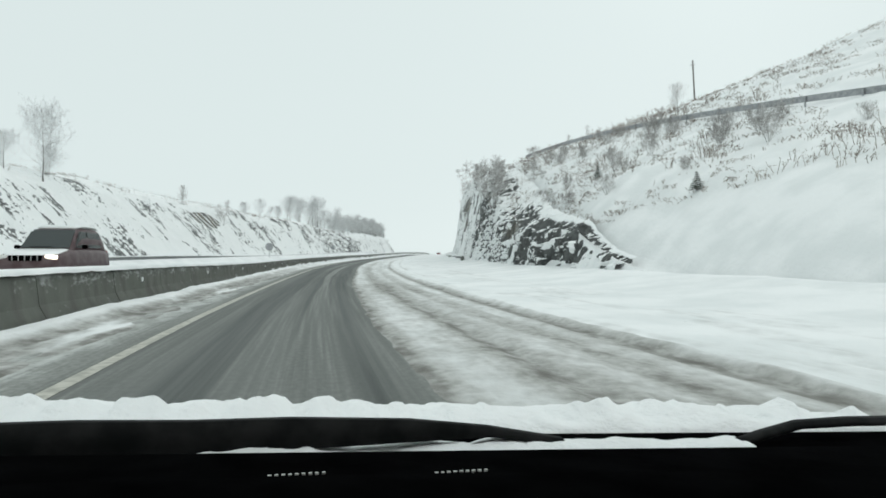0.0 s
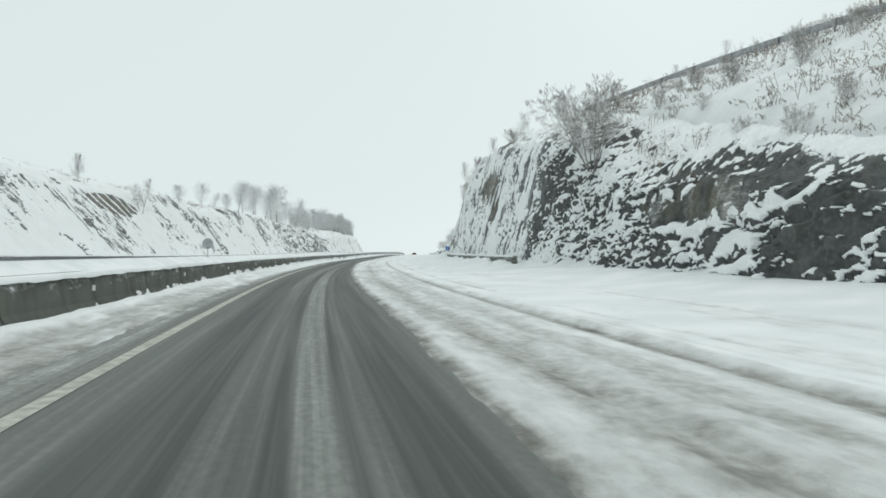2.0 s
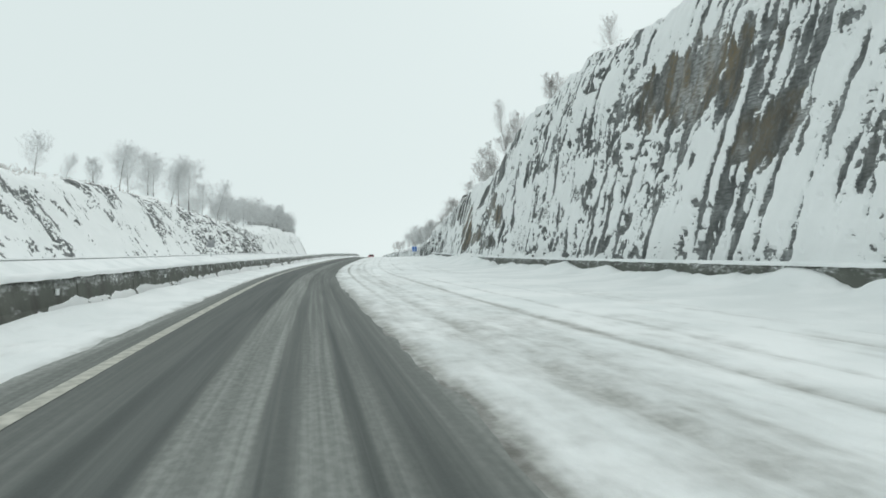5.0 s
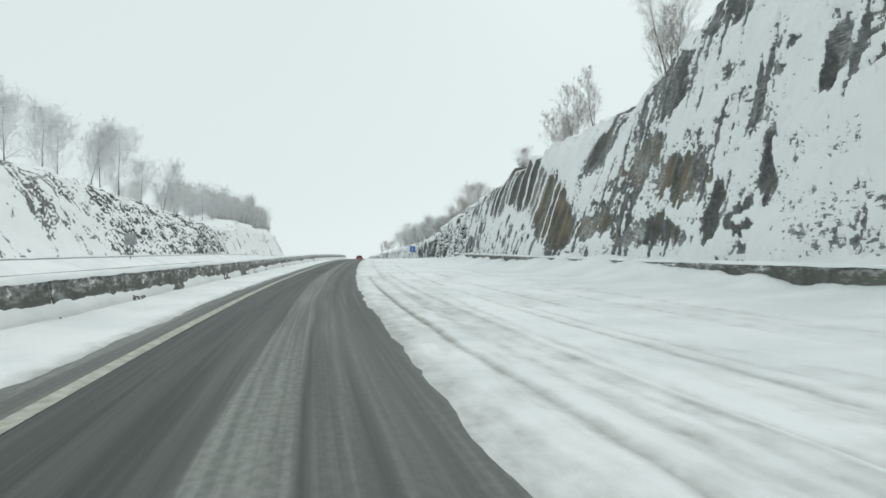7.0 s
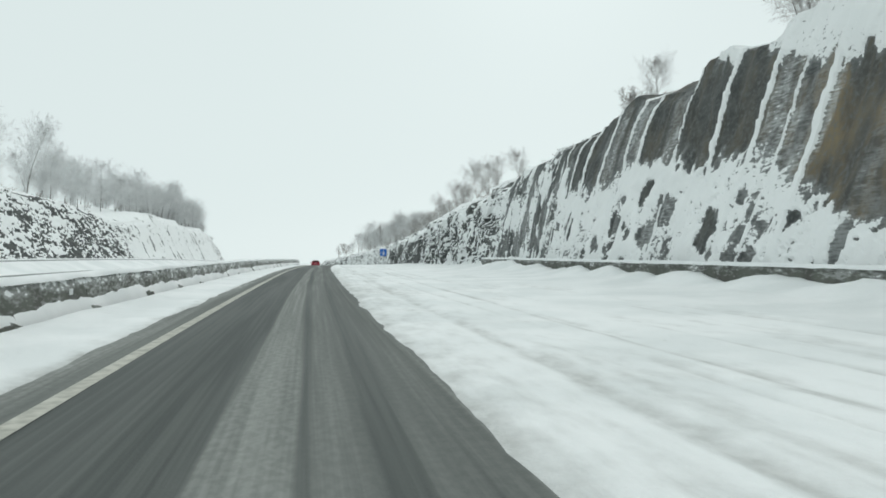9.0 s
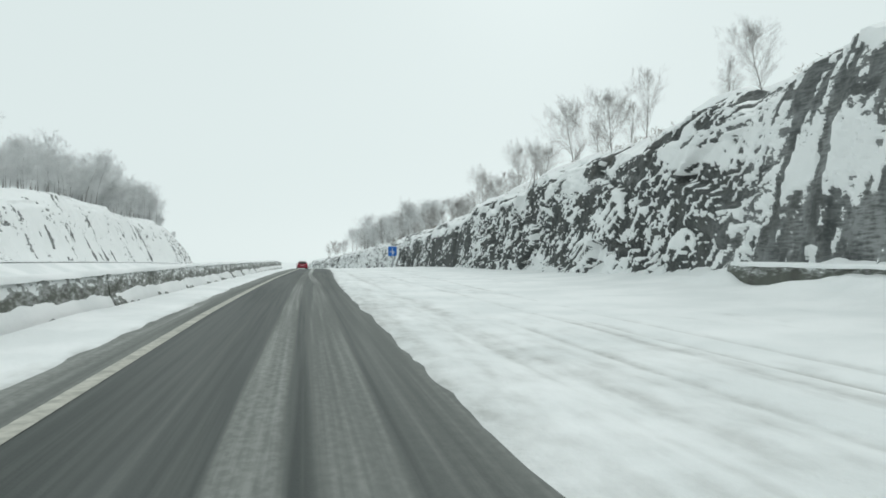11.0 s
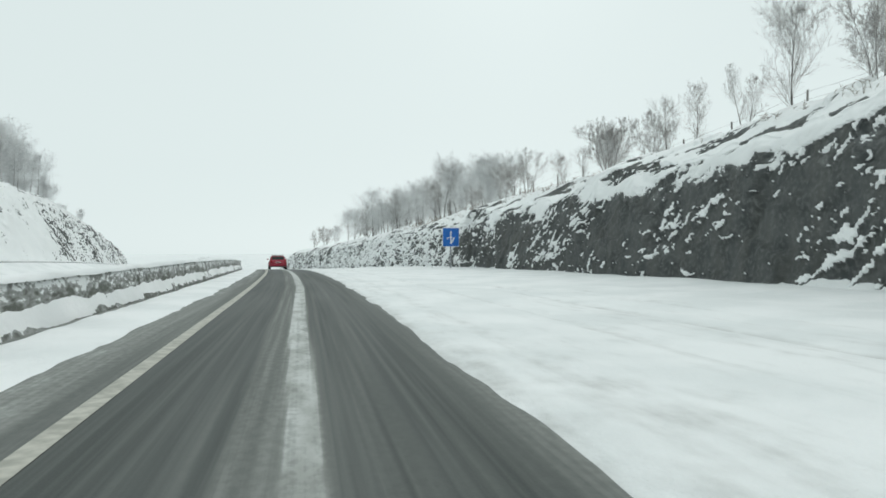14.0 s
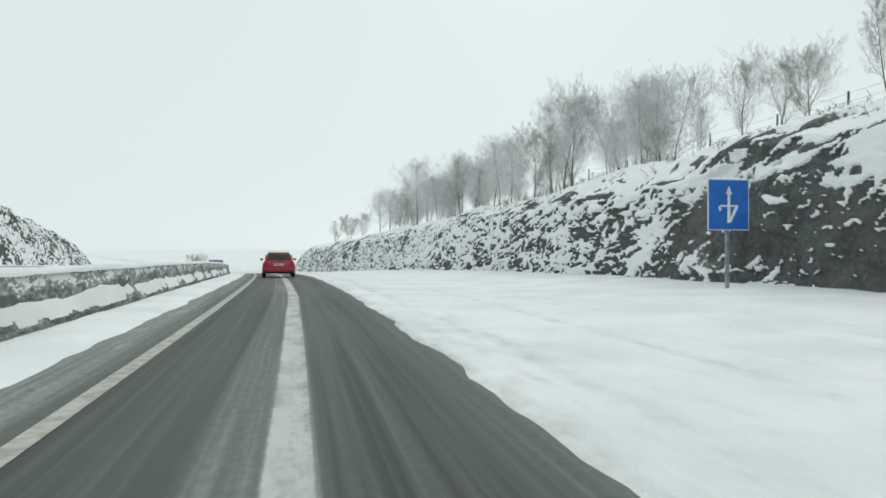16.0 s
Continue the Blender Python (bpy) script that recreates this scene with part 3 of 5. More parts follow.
snow_cover("snow_lane", 261.7, 420, 1.5, 0.9, 13.4, 0.5, right_snow, right_dirt_shade, "fresh snow over the far lane and verge")


def left_snow(s, v):
    """v runs from the edge line to the foot of the median barrier."""
    rim = np.interp(s, [140, 190, 212, 300], [0.35, 0.45, 0.62, 0.58]) + 0.09 * (rough_noise(s / 6, s * 0, 41) - 0.5) + 0.13 * (rough_noise(s / 2.0, v / 0.6, 42) - 0.5) + 0.16 * (rough_noise(s / 0.9, v / 0.4, 46) - 0.5)
    thin = np.interp(s, [0, 20, 45, 70, 100], [0.02, 0.035, 0.015, 0.0, 0.0])
    bank = np.interp(s, [95, 115, 150, 190], [1.0, 0.5, 0.5, 0.1]) * (0.14 + 0.1 * (rough_noise(s / 3, s * 0, 48) - 0.5)) * ease(1.35, 2.0, v)
    bank = bank - 0.10 * ease(1.88, 1.99, v) * ease(175, 205, s)
    return bank - 0.04 + 0.08 * ease(-0.2, 0.6, v - rim) - thin + (0.05 * (rough_noise(s / 1.4, v / 0.5, 43) - 0.5) + 0.035 * (rough_noise(s / 0.4, v / 0.25, 45) - 0.5)) * (0.25 + 0.75 * np.maximum(ease(0.1, 0.6, v - rim), ease(110, 60, s)))


sv = np.arange(-6, 300, 0.3)[:, None]
vv = np.arange(0.1, 2.08, 0.09)[None, :]
sv, vv = np.broadcast_arrays(sv, vv)
early = np.interp(sv, [0, 30, 60, 90], [1.0, 0.95, 0.5, 0.12])
left_cover = sheet("snow_shoulder", place(sv, edge_line(sv) - vv, left_snow(sv, vv)), SNOW, fields={"dirt_shade": np.clip(early * ease(0.2, 0.5, rough_noise(sv / 3, vv / 0.5, 44)) * ease(1.95, 1.45, vv) + 0.8 * ease(0.9, 0.3, vv), 0, 1)}, uv=np.stack([-vv, sv], -1))
tagged(left_cover, "snow and grey slush on the narrow median shoulder", "snow", kind="stuff")


# ---- the rock cuts ----
def streaks(s, z, seed, lean=0.15):
    k = s + lean * z
    return 0.5 * soft_noise(k / 0.6, z / 3.5, seed) + 0.5 * soft_noise(k / 0.26, z / 1.6, seed + 1)


# bare slabs where little snow clings: station, height, half-length, half-height, rust
SLABS = [(137, 2.7, 2.7, 0.8, 1.0), (133, 5.2, 2.8, 1.1, 0.8), (129.2, 4.1, 2.4, 1.2, 0.9), (140, 6.4, 2.2, 1.3, 0.15), (131.8, 8.2, 1.9, 1.7, 0.05), (130.6, 1.9, 3.6, 0.55, 0.4), (126, 2.6, 0.7, 0.9, 0.1),
         (99, 7.8, 5, 1.8, 0.7), (93, 4.8, 2.0, 1.2, 0.45), (53, 2.9, 4.6, 0.9, 0.55), (113.1, 6.0, 0.45, 2.0, 0.05), (118.2, 6.6, 0.55, 1.6, 0.05), (121, 6.6, 0.7, 1.1, 0.05), (123.4, 4.0, 0.4, 1.6, 0.1),
         (77.2, 4.6, 0.6, 2.6, 0.05), (78.7, 2.4, 0.5, 1.6, 0.05), (80.6, 7.0, 0.7, 2.0, 0.05), (83.4, 6.6, 0.6, 2.2, 0.05), (87.5, 4.4, 0.5, 1.6, 0.2),
         (160.2, 3.5, 0.35, 0.6, 0.1), (158.2, 2.9, 0.6, 0.7, 0.1), (162, 2.4, 0.55, 0.5, 0.1), (159.5, 1.8, 0.8, 0.5, 0.1), (164.5, 1.4, 0.6, 0.45, 0.1), (154.5, 2.1, 0.6, 0.7, 0.1), (150.5, 1.9, 0.45, 0.3, 0.1), (168, 2.6, 0.6, 0.8, 0.05), (171, 2.0, 0.7, 0.7, 0.05),
         (205, 4.9, 1.6, 0.8, 0.1), (199, 3.4, 2.6, 0.8, 0.1), (196.5, 5.4, 1.6, 0.5, 0.1), (221.5, 4.4, 2.2, 0.8, 0.0), (229, 2.2, 5.5, 1.6, 0.0), (239, 2.2, 5, 1.4, 0.05), (253, 1.9, 5, 1.2, 0.1), (262, 2.3, 4, 0.8, 0.0)]
# the long bare slab: station, lower and upper edge, rust
LONG_SLAB = [(140, 2.2, 2.2, 1.0), (141.2, 1.6, 3.0, 1.0), (144.2, 1.8, 5.0, 1.0), (148, 2.0, 5.9, 0.9), (150.5, 3.1, 6.2, 0.8), (153.2, 4.5, 7.0, 0.45), (154.6, 4.4, 7.8, 0.3), (155.6, 4.3, 7.4, 0.3), (158.2, 4.9, 8.6, 0.25),
             (162.5, 5.0, 9.0, 0.3), (165, 4.6, 8.8, 0.25), (167, 4.9, 8.6, 0.2), (171.5, 6.6, 8.2, 0.1), (173.5, 7.4, 7.4, 0.1)]
# narrow frozen runs of snow down the long slab: station along the lean, half-width
RIVULETS = [(171.4, 0.10), (169.6, 0.12), (168.1, 0.14), (165.9, 0.12), (163.4, 0.12), (162.0, 0.18), (158.9, 0.07), (156.4, 0.18), (154.0, 0.15), (152.6, 0.08), (151.2, 0.22), (147.6, 0.10), (146.0, 0.12)]


def ledges(s, z, seed, wide, tall, slope=0.0):
    """Broken courses of stone with snow on their upper ledges: how far a spot lies towards its block's snowy top, and the block's own numbers."""
    warp = rough_noise(s / (wide * 1.6), z / (tall * 2.2), seed + 1, 2) - 0.5
    x = (s + 0.35 * z) / wide + 1.1 * warp
    y = (z - slope * s) / tall + 0.9 * (rough_noise(s / (wide * 1.3), z / (tall * 3), seed + 2, 2) - 0.5) + 0.5 * (soft_noise(s / (wide * 0.6), z / tall, seed + 3) - 0.5)
    r, t, dx, dy, e = blocks(x, y, seed)
    lump = 0.6 * soft_noise(s / (wide * 0.3), z / (tall * 0.3), seed + 4) + 0.4 * soft_noise(s / (wide * 0.13), z / (tall * 0.16), seed + 5)
    return dy + 0.7 * (lump - 0.5) + 0.6 * (t - 0.5), r, t, dx, dy, e


def rock_face(name, s, dv, side, top, foot, lean, kinds, label, seed):
    """A cut face: rows along the road, columns up the face and over its lip."""
    s = s[:, None]
    H = top(s)
    rows = int(13.0 / dv)
    k = np.linspace(0, 1, rows)[None, :]
    z = -0.4 + (H + 0.4) * np.clip(k / 0.86, 0, 1)
    over = np.clip((k - 0.86) / 0.14, 0, 1)
    back = (lean(s) if callable(lean) else lean) * np.clip(z, 0, None) + over * (0.5 + 2.5 * ease(1.5, 5, H))
    rise = over * (0.5 + 2.5 * ease(1.5, 5, H)) * (right_slope(s) + 0.3 * ease(150, 200, s) if side > 0 else 0.2)
    lip = np.exp(-((k - 0.86) / 0.07) ** 2)
    jag = (rough_noise(s / 4, s * 0, seed + 15) - 0.5) * 1.4 + (rough_noise(s / 1.2, s * 0, seed + 16) - 0.5) * 0.6
    back, z = back + 0.2 * lip, z + rise + (jag - 0.15) * lip * ease(1.5, 5, H)
    s, z, back, over, H = np.broadcast_arrays(s, z, back, over, H)
    ragged = s + 2.5 * (rough_noise(z / 2.5, s / 6, seed + 90) - 0.5)
    w = {kind: sum(band(ragged, a, b) for a, b in spans) + 0 * s for kind, spans in kinds.items()}
    qa, ra, ta, ax, ay, ea = ledges(s, z, seed + 50, 1.25, 0.85, -0.12)
    qb, rb, _, _, by, eb = ledges(s, z, seed + 55, 0.40, 0.34, -0.15)
    qc, rc, tc, cx, cy, ec = ledges(s, z, seed + 70, 2.3, 1.5, 0.30)
    qd, rd, _, _, ey, _ = ledges(s, z, seed + 75, 0.42, 0.55, -0.6)
    # each block stands out most at its top edge, with the ledge above it stepping back
    course = 0.42 * (ra - 0.5) + 0.15 * ay + 0.25 * (ta - 0.5) * ax - 0.07 * ease(0.08, 0, ea)
    chips = 0.18 * (rb - 0.5) + 0.06 * by - 0.04 * ease(0.08, 0, eb)
    crag = 0.60 * (rc - 0.5) + 0.12 * cy + 0.5 * (tc - 0.5) * cx - 0.08 * ease(0.06, 0, ec) + 0.14 * (rd - 0.5) + 0.04 * ey
    st = streaks(s, z, seed + 5)
    slab = 0.5 * (rough_noise((s + 0.15 * z) / 3.5, z / 9, seed + 7) - 0.5) + 0.22 * (st - 0.5)
    grain = 0.10 * (rough_noise(s / 0.7, z / 0.5, seed + 8) - 0.5)
    big = 1.3 * (rough_noise(s / 14, z / 9, seed + 9) - 0.5)
    rubble = ease(53, 60, s)
    out = big + grain + w["block"] * (course * (1.25 - 0.35 * rubble) + chips * (0.5 + 0.5 * rubble)) + w["streak"] * (slab + 0.25 * chips) + w["fine"] * (0.5 * course + 0.8 * chips) + w["crag"] * crag * np.interp(s, [218, 228, 256, 266], [1.0, 0.5, 0.5, 0.9]) + w["slope"] * (0.4 * course + 0.7 * slab)
    out = out * (1 - 0.45 * over) * ease(-0.4, 0.6, z)
    for axis in (0, 1):
        out = (np.roll(out, 1, axis) + 2 * out + np.roll(out, -1, axis)) / 4 if axis else np.vstack([out[:1], (out[:-2] + 2 * out[1:-1] + out[2:]) / 4, out[-1:]])
    zz = z + (0.15 * (rough_noise(s / 3, z / 3, seed + 10) - 0.5) + 0.5 * (rough_noise(s / 7, s * 0, seed + 11) - 0.5)) * ease(0.5, 2, z)
    zz = zz + ease(0.05, 0.5, over) * ease(1, 4.5, H) * (0.12 + 0.4 * crag + 0.3 * chips)
    u = foot + side * back - side * out
    patch = rough_noise(s / 2.4, z / 1.6, seed + 12)
    wide = rough_noise((s + 0.4 * z) / 6, z / 5, seed + 19, 3)
    dens = rough_noise(s / 4.5, z / 2.2, seed + 60, 3) - 0.5
    thick = rough_noise((s + 0.5 * z) / 2.6, (z - 0.2 * s) / 1.9, seed + 61, 3) - 0.5
    speck = 0.55 * soft_noise((s + 0.5 * z) / 0.24, (z - 0.4 * s) / 0.5, seed + 14) + 0.45 * rough_noise((s + 0.5 * z) / 0.6, (z - 0.4 * s) / 1.1, seed + 17, 2)
    fleck = soft_noise((s + 0.3 * z) / 0.2, z / 0.24, seed + 18)
    train = ease(0.46, 0.60, rough_noise((s + 0.45 * z) / 1.3, (z - 0.3 * s) / 4.5, seed + 31, 3))
    cap_a = lambda at: ease(at, at + 0.12, qa)
    cap_b = lambda at: ease(at, at + 0.14, qb)
    cap_c = lambda at: ease(at, at + 0.08, qc)
    cap_d = lambda at: ease(at, at + 0.14, qd)
    # ledges of the stepped rock: small clods where it is shattered, broad pillows on the large blocks
    snow = w["block"] * np.maximum(cap_a(0.30 + 0.08 * rubble - 1.6 * dens), cap_b(0.46 - 0.22 * rubble - 2.1 * thick - 0.22 * ease(1.6, 0.6, z)))
    # crags: a few long ledges, leaning clods between, bare faces below
    calm = ease(0.44, 0.54, rough_noise(s / 8 + 3.1, z / 7, seed + 33, 2))
    calm = np.maximum(calm, ease(216, 226, s) * ease(258, 246, s))
    crown = ease(-1.9, -0.7, z - H + 1.3 * (rough_noise((s + 0.7 * z) / 5, (z - 0.2 * s) / 0.9, seed + 34, 3) - 0.5))
    shelf = ease(0.57, 0.47, rough_noise((s - 1.6 * z) / 3.2, (z + 0.25 * s) / 0.55, seed + 35, 3))
    sparse = np.interp(s, [210, 224, 250, 262], [0.0, 0.5, 0.45, 0.0])
    crag_snow = np.maximum(cap_c(0.36 + 0.10 * calm + sparse - 1.3 * dens), cap_d(0.26 + 0.20 * calm + 0.5 * sparse - 2.0 * thick - 0.14 * train))
    crag_snow = np.maximum(crag_snow, cap_b(0.50 - 0.18 * train + 0.08 * calm + 0.4 * sparse))
    snow = snow + w["crag"] * (crag_snow * (1 - crown) + crown * (0.12 + 0.8 * np.maximum(shelf, cap_d(0.25)) + 0.3 * (speck - 0.5)))
    # shattered low faces, more snow than stone
    thin = (0.08 if side > 0 else 0.16) - 1.6 * thick
    snow = snow + w["fine"] * np.maximum(np.maximum(cap_b(thin), cap_a(0.34 - dens)), 0.75 * ease(0.58, 0.66, speck))
    snow = snow + w["slope"] * (0.90 + 0.9 * (wide - 0.5) + 0.5 * (patch - 0.5) + 0.9 * (speck - 0.5) - 0.28 * ease(0.42, 0.28, st) - 0.5 * ease(0.05, 0.14, thick) * (1 - cap_b(-0.05)))
    # fine leaning runs of bare stone down a white face, and clusters of bare chips
    run = 0.48 * soft_noise((s + 0.15 * z) / 0.42, z / 3.6, seed + 36) + 0.34 * soft_noise((s + 0.15 * z) / 0.17, z / 1.5, seed + 37) + 0.18 * speck
    bound = np.interp(s, [70, 78, 86, 98, 106, 114, 128, 136, 170, 192], [0.38, 0.37, 0.37, 0.38, 0.37, 0.33, 0.33, 0.34, 0.40, 0.47]) if side > 0 else 0.31
    bound = bound - (0.22 * band(s, 146, 172) * ease(5.0, 4.0, z) if side > 0 else 0.0) + 0.45 * (wide - 0.5) + 0.2 * (patch - 0.5)
    chip = ease(0.04, 0.11, thick + 0.5 * dens) * ease(0.47, 0.38, rough_noise((s + 0.3 * z) / 0.36, (z - 0.15 * s) / 0.27, seed + 62, 3)) * np.interp(s, [70, 100, 110, 180], [0.35, 0.6, 1.0, 0.5])
    snow = snow + w["streak"] * np.clip(0.36 + 0.72 * rough_noise((s + 0.3 * z) / 1.5, z / 1.1, seed + 63, 4) + 0.18 * (fleck - 0.5) + (0.02 * band(s, 104, 124, 4) + 0.06 * band(s, 70, 104, 3) if side > 0 else 0.2) - 0.72 * ease(0.05, -0.06, run - bound) - 0.8 * chip - 0.3 * ease(0.66, 0.78, fleck) * ease(0.4, 0.55, patch), 0, 1)
    frost = w["streak"] * np.clip(0.30 + 0.9 * (rough_noise((s + 0.15 * z) / 1.6, z / 2.4, seed + 38, 3) - 0.35), 0.1, 0.95) + 0.35 * w["slope"]
    snow = np.clip(snow + (0.8 - 0.3 * w["crag"]) * ease(0.25, 0.8, over + 0.5 * (patch - 0.5)) + 0.35 * ease(0.3, -0.2, z), 0, 1.2)
    tone = np.full(s.shape, 0.06)
    if side > 0:
        k = s + 0.12 * z + 0.3 * (soft_noise(z / 1.3, s * 0, seed + 40) - 0.5)
        rill = np.zeros(s.shape)
        for at, half in RIVULETS:
            rill = np.maximum(rill, ease(half, half * 0.45, np.abs(k - at) + 0.05 * (fleck - 0.5)))
        edge = rough_noise(s / 2, z / 2, seed + 25) - 0.5
        wob = rough_noise(z / 1.4, s / 2.5, seed + 26, 3) - 0.5
        at, low, high, stain = np.array(LONG_SLAB).T
        low, high = np.interp(s, at, low), np.interp(s, at, high)
        above = band(s, 141, 160, 1.5) * ease(0.0, 0.5, z - high)
        snow = np.maximum(snow, above * (0.40 + 0.42 * patch + 0.15 * speck))
        smooth = ease(-0.4, 0.3, z - low + 1.1 * edge + 0.9 * (speck - 0.5) + 0.5 * (fleck - 0.5)) * ease(-0.35, 0.25, high - z + 0.7 * edge + 1.8 * (run - 0.42) + 0.5 * (fleck - 0.5)) * ease(140, 141, s) * ease(173.5, 172, s)
        rime = 0.8 * ease(0.52, 0.64, rough_noise((s + 0.12 * z) / 1.2, z / 6, seed + 41, 3)) * ease(146, 151, s)
        snow = snow * (1 - smooth) + smooth * (0.05 + 0.32 * rime)
        frost = frost * (1 - smooth) + smooth * rime
        tone = np.maximum(tone, smooth * np.interp(s, at, stain))
        for cs, cz, hs, hz, rust in SLABS:
            lobe = ((s + 1.2 * wob + 0.12 * (z - cz) - cs) / hs) ** 2 + ((z - cz + 0.9 * edge) / hz) ** 2
            inside = ease(1.25, 0.5, lobe + 1.1 * (speck - 0.5) + 0.8 * (fleck - 0.5) + (1.6 if cs < 175 else 0.4) * (run - 0.42))
            rime = (0.8 if cs == 130.6 else 0.65) * ease(0.36 if cs == 130.6 else 0.46, 0.6, rough_noise((s + 0.12 * z) / 1.1, z / 4, seed + 42, 3)) * ease(182, 172, s)
            clods = np.maximum(cap_d(0.42 + 0.5 * sparse - 1.6 * thick), cap_b(0.42 + 0.5 * sparse - 1.5 * thick)) * ease(180, 195, s)
            snow = snow * (1 - inside) + inside * np.clip(0.06 + clods + 0.3 * rime, 0, 1)
            frost = frost * (1 - inside) + inside * rime
            tone = np.maximum(tone, inside * rust)
        snow = np.maximum(snow, 0.95 * rill * band(s, 144, 172, 2) * ease(8.6, 8.0, z - 0 * s))
    else:
        k = s + 0.75 * z
        lobe = ((s + 0.5 * (z - 6.0) - 104) / 5.0) ** 2 + ((z - 6.0 + 0.8 * (patch - 0.5)) / 1.1) ** 2
        inside = ease(1.2, 0.85, lobe + 0.5 * (speck - 0.5))
        runs = ease(0.16, 0.06, np.abs((k / 1.9 + 0.3 * soft_noise(z / 2, s / 3, 344)) % 1.0 - 0.5))
        snow = snow * (1 - inside) + inside * np.clip(0.08 + 0.9 * runs + 0.2 * (speck - 0.5), 0, 1)
        tone = np.maximum(tone, 0.7 * inside)
    # lying snow stands proud of the stone in soft pillows
    proud = ease(0.35, 0.85, snow) * (1 - over)
    P = place(s, u - side * 0.10 * proud, zz + 0.03 * proud)
    ob = sheet(name, P, ROCK, fields={"snow": snow, "tone": tone, "frost": np.clip(frost, 0, 1)}, smooth=False)
    return tagged(ob, label, "rock cliff", kind="structure")


rock_face("rock_cut", np.concatenate([np.arange(28, 264, 0.085), np.arange(264, 396, 0.2)]), 0.115, 1, right_top, FOOT_R, 0.22,
          {"block": [(20, 76)], "crag": [(184, 262)], "streak": [(76, 184)], "fine": [(262, 420)], "slope": []},
          "dark grey blasted rock cut plastered with snow", 100)
rock_face("rock_cut", np.arange(30, 345, 0.22), 0.22, -1, left_top, FOOT_L, left_lean,
          {"block": [], "crag": [], "streak": [(218, 262)], "fine": [(166, 214), (283, 340)], "slope": [(-60, 168), (214, 218), (262, 283)]},
          "low snow-covered rock cut beyond the other carriageway", 300)


# ---- barriers ----
def barrier_mesh(name, length, height, foot, mat):
    """A concrete safety barrier: upright kerb, flaring foot, narrow stem."""
    k = height / 0.81
    side = [(foot, 0.0), (foot, 0.08 * k), (foot * 0.55, 0.33 * k), (0.105, 0.76 * k), (0.09, height)]
    ring = [(-a, z) for a, z in side] + [(a, z) for a, z in reversed(side)]
    bm = bmesh.new()
    ends = []
    for y in (-length / 2, length / 2):
        ends.append([bm.verts.new((x, y, z)) for x, z in ring])
    n = len(ring)
    for i in range(n):
        bm.faces.new((ends[0][i], ends[0][(i + 1) % n], ends[1][(i + 1) % n], ends[1][i]))
    bm.faces.new(ends[0][::-1])
    bm.faces.new(ends[1])
    bmesh.ops.bevel(bm, geom=[e for e in bm.edges if abs(e.verts[0].co.z - e.verts[1].co.z) < 1e-6 and e.verts[0].co.z > height - 0.01], offset=0.02, segments=2, affect="EDGES")
    bmesh.ops.recalc_face_normals(bm, faces=bm.faces)
    me = bpy.data.meshes.new(name)
    bm.to_mesh(me)
    bm.free()
    me.materials.append(mat)
    return me


def snow_cap(name, s0, s1, u_of, z_of, wide, thick, parent, seed, label):
    """Snow lying along the top of a barrier, with a ragged rounded edge."""
    s = np.arange(s0, s1, 0.3)[:, None]
    a = np.linspace(0, math.pi, 9)[None, :]
    rag = 0.75 + 0.5 * rough_noise(s / 0.8, a * 0.8, seed)
    u = u_of(s) + wide * rag * np.cos(a)
    z = z_of(s) + thick * (0.7 + 0.6 * rough_noise(s / 2.5, s * 0, seed + 1)) * np.sin(a) ** 0.6 - 0.05 * (np.abs(np.cos(a)) > 0.9) * rough_noise(s / 0.4, s * 0, seed + 2)
    return tagged(sheet(name, place(s, u, z), SNOW, fields={"dirt_shade": 0.0}, parent=parent), label)


def barrier_u(s):
    return edge_line(s) - 2.1 - 0.29


def barrier_z(s):
    """The barrier stands a little lower further along, sunk in the packed snow."""
    return -0.11 * ease(15, 45, s) * ease(240, 214, s)


median = bare("median_barrier", None, "stained precast concrete median barrier capped with snow", "barrier", kind="structure")
seg = barrier_mesh("barrier_segment", 3.999, 0.82, 0.29, CONCRETE)
for i in range(106):
    s = -10 + 4 * i
    ob = new("barrier_segment", seg)
    ob.parent, ob.matrix_basis = median, at_road(s, float(barrier_u(s)), float(barrier_z(s)), math.degrees(math.atan(-float(edge_line(s + 2) - edge_line(s - 2)) / 4)))
snow_cap("snow_cap", -12, 412, barrier_u, lambda s: 0.81 + 0.05 * ease(40, 12, s) + barrier_z(s), 0.17, 0.08, median, 61, "rounded snow lying along the barrier")
# snow resting on the flaring foot, thickest further along
fs = np.arange(-8, 300, 0.14)[:, None]
fv = np.linspace(0, 1, 9)[None, :]
fh = np.interp(fs, [0, 25, 60, 110, 200], [-0.16, -0.10, 0.02, 0.1, 0.12]) + 0.22 * (rough_noise(fs / 2.2, fs * 0, 64) - 0.5) + 0.1 * (rough_noise(fs / 0.5, fs * 0, 65) - 0.5)
bulge = np.clip(fh, -0.1, 0.3)
fu = barrier_u(fs) + 0.10 + 0.19 * fv + 0.0 * bulge
fz = barrier_z(fs) + 0.08 + 0.30 * (1 - fv) ** 1.1 + bulge * (1 - fv) * 1.0 + 0.03 * np.sin(fv * math.pi) + np.where(bulge < 0, bulge * 0.8, 0) + 0.07 * (rough_noise(fs / 0.5, fv / 0.4, 66) - 0.5) + 0.05 * (rough_noise(fs / 0.16, fv / 0.16, 67) - 0.5)
tagged(sheet("foot_snow", place(fs, fu, fz), SNOW, fields={"dirt_shade": 0.15}, parent=median), "snow resting on the barrier's sloping foot")
bm = box(bmesh.new(), 0, 0, 0, 0.03, 0.14, 0.11, 0.008)
refl = bpy.data.meshes.new("reflector")
bm.to_mesh(refl)
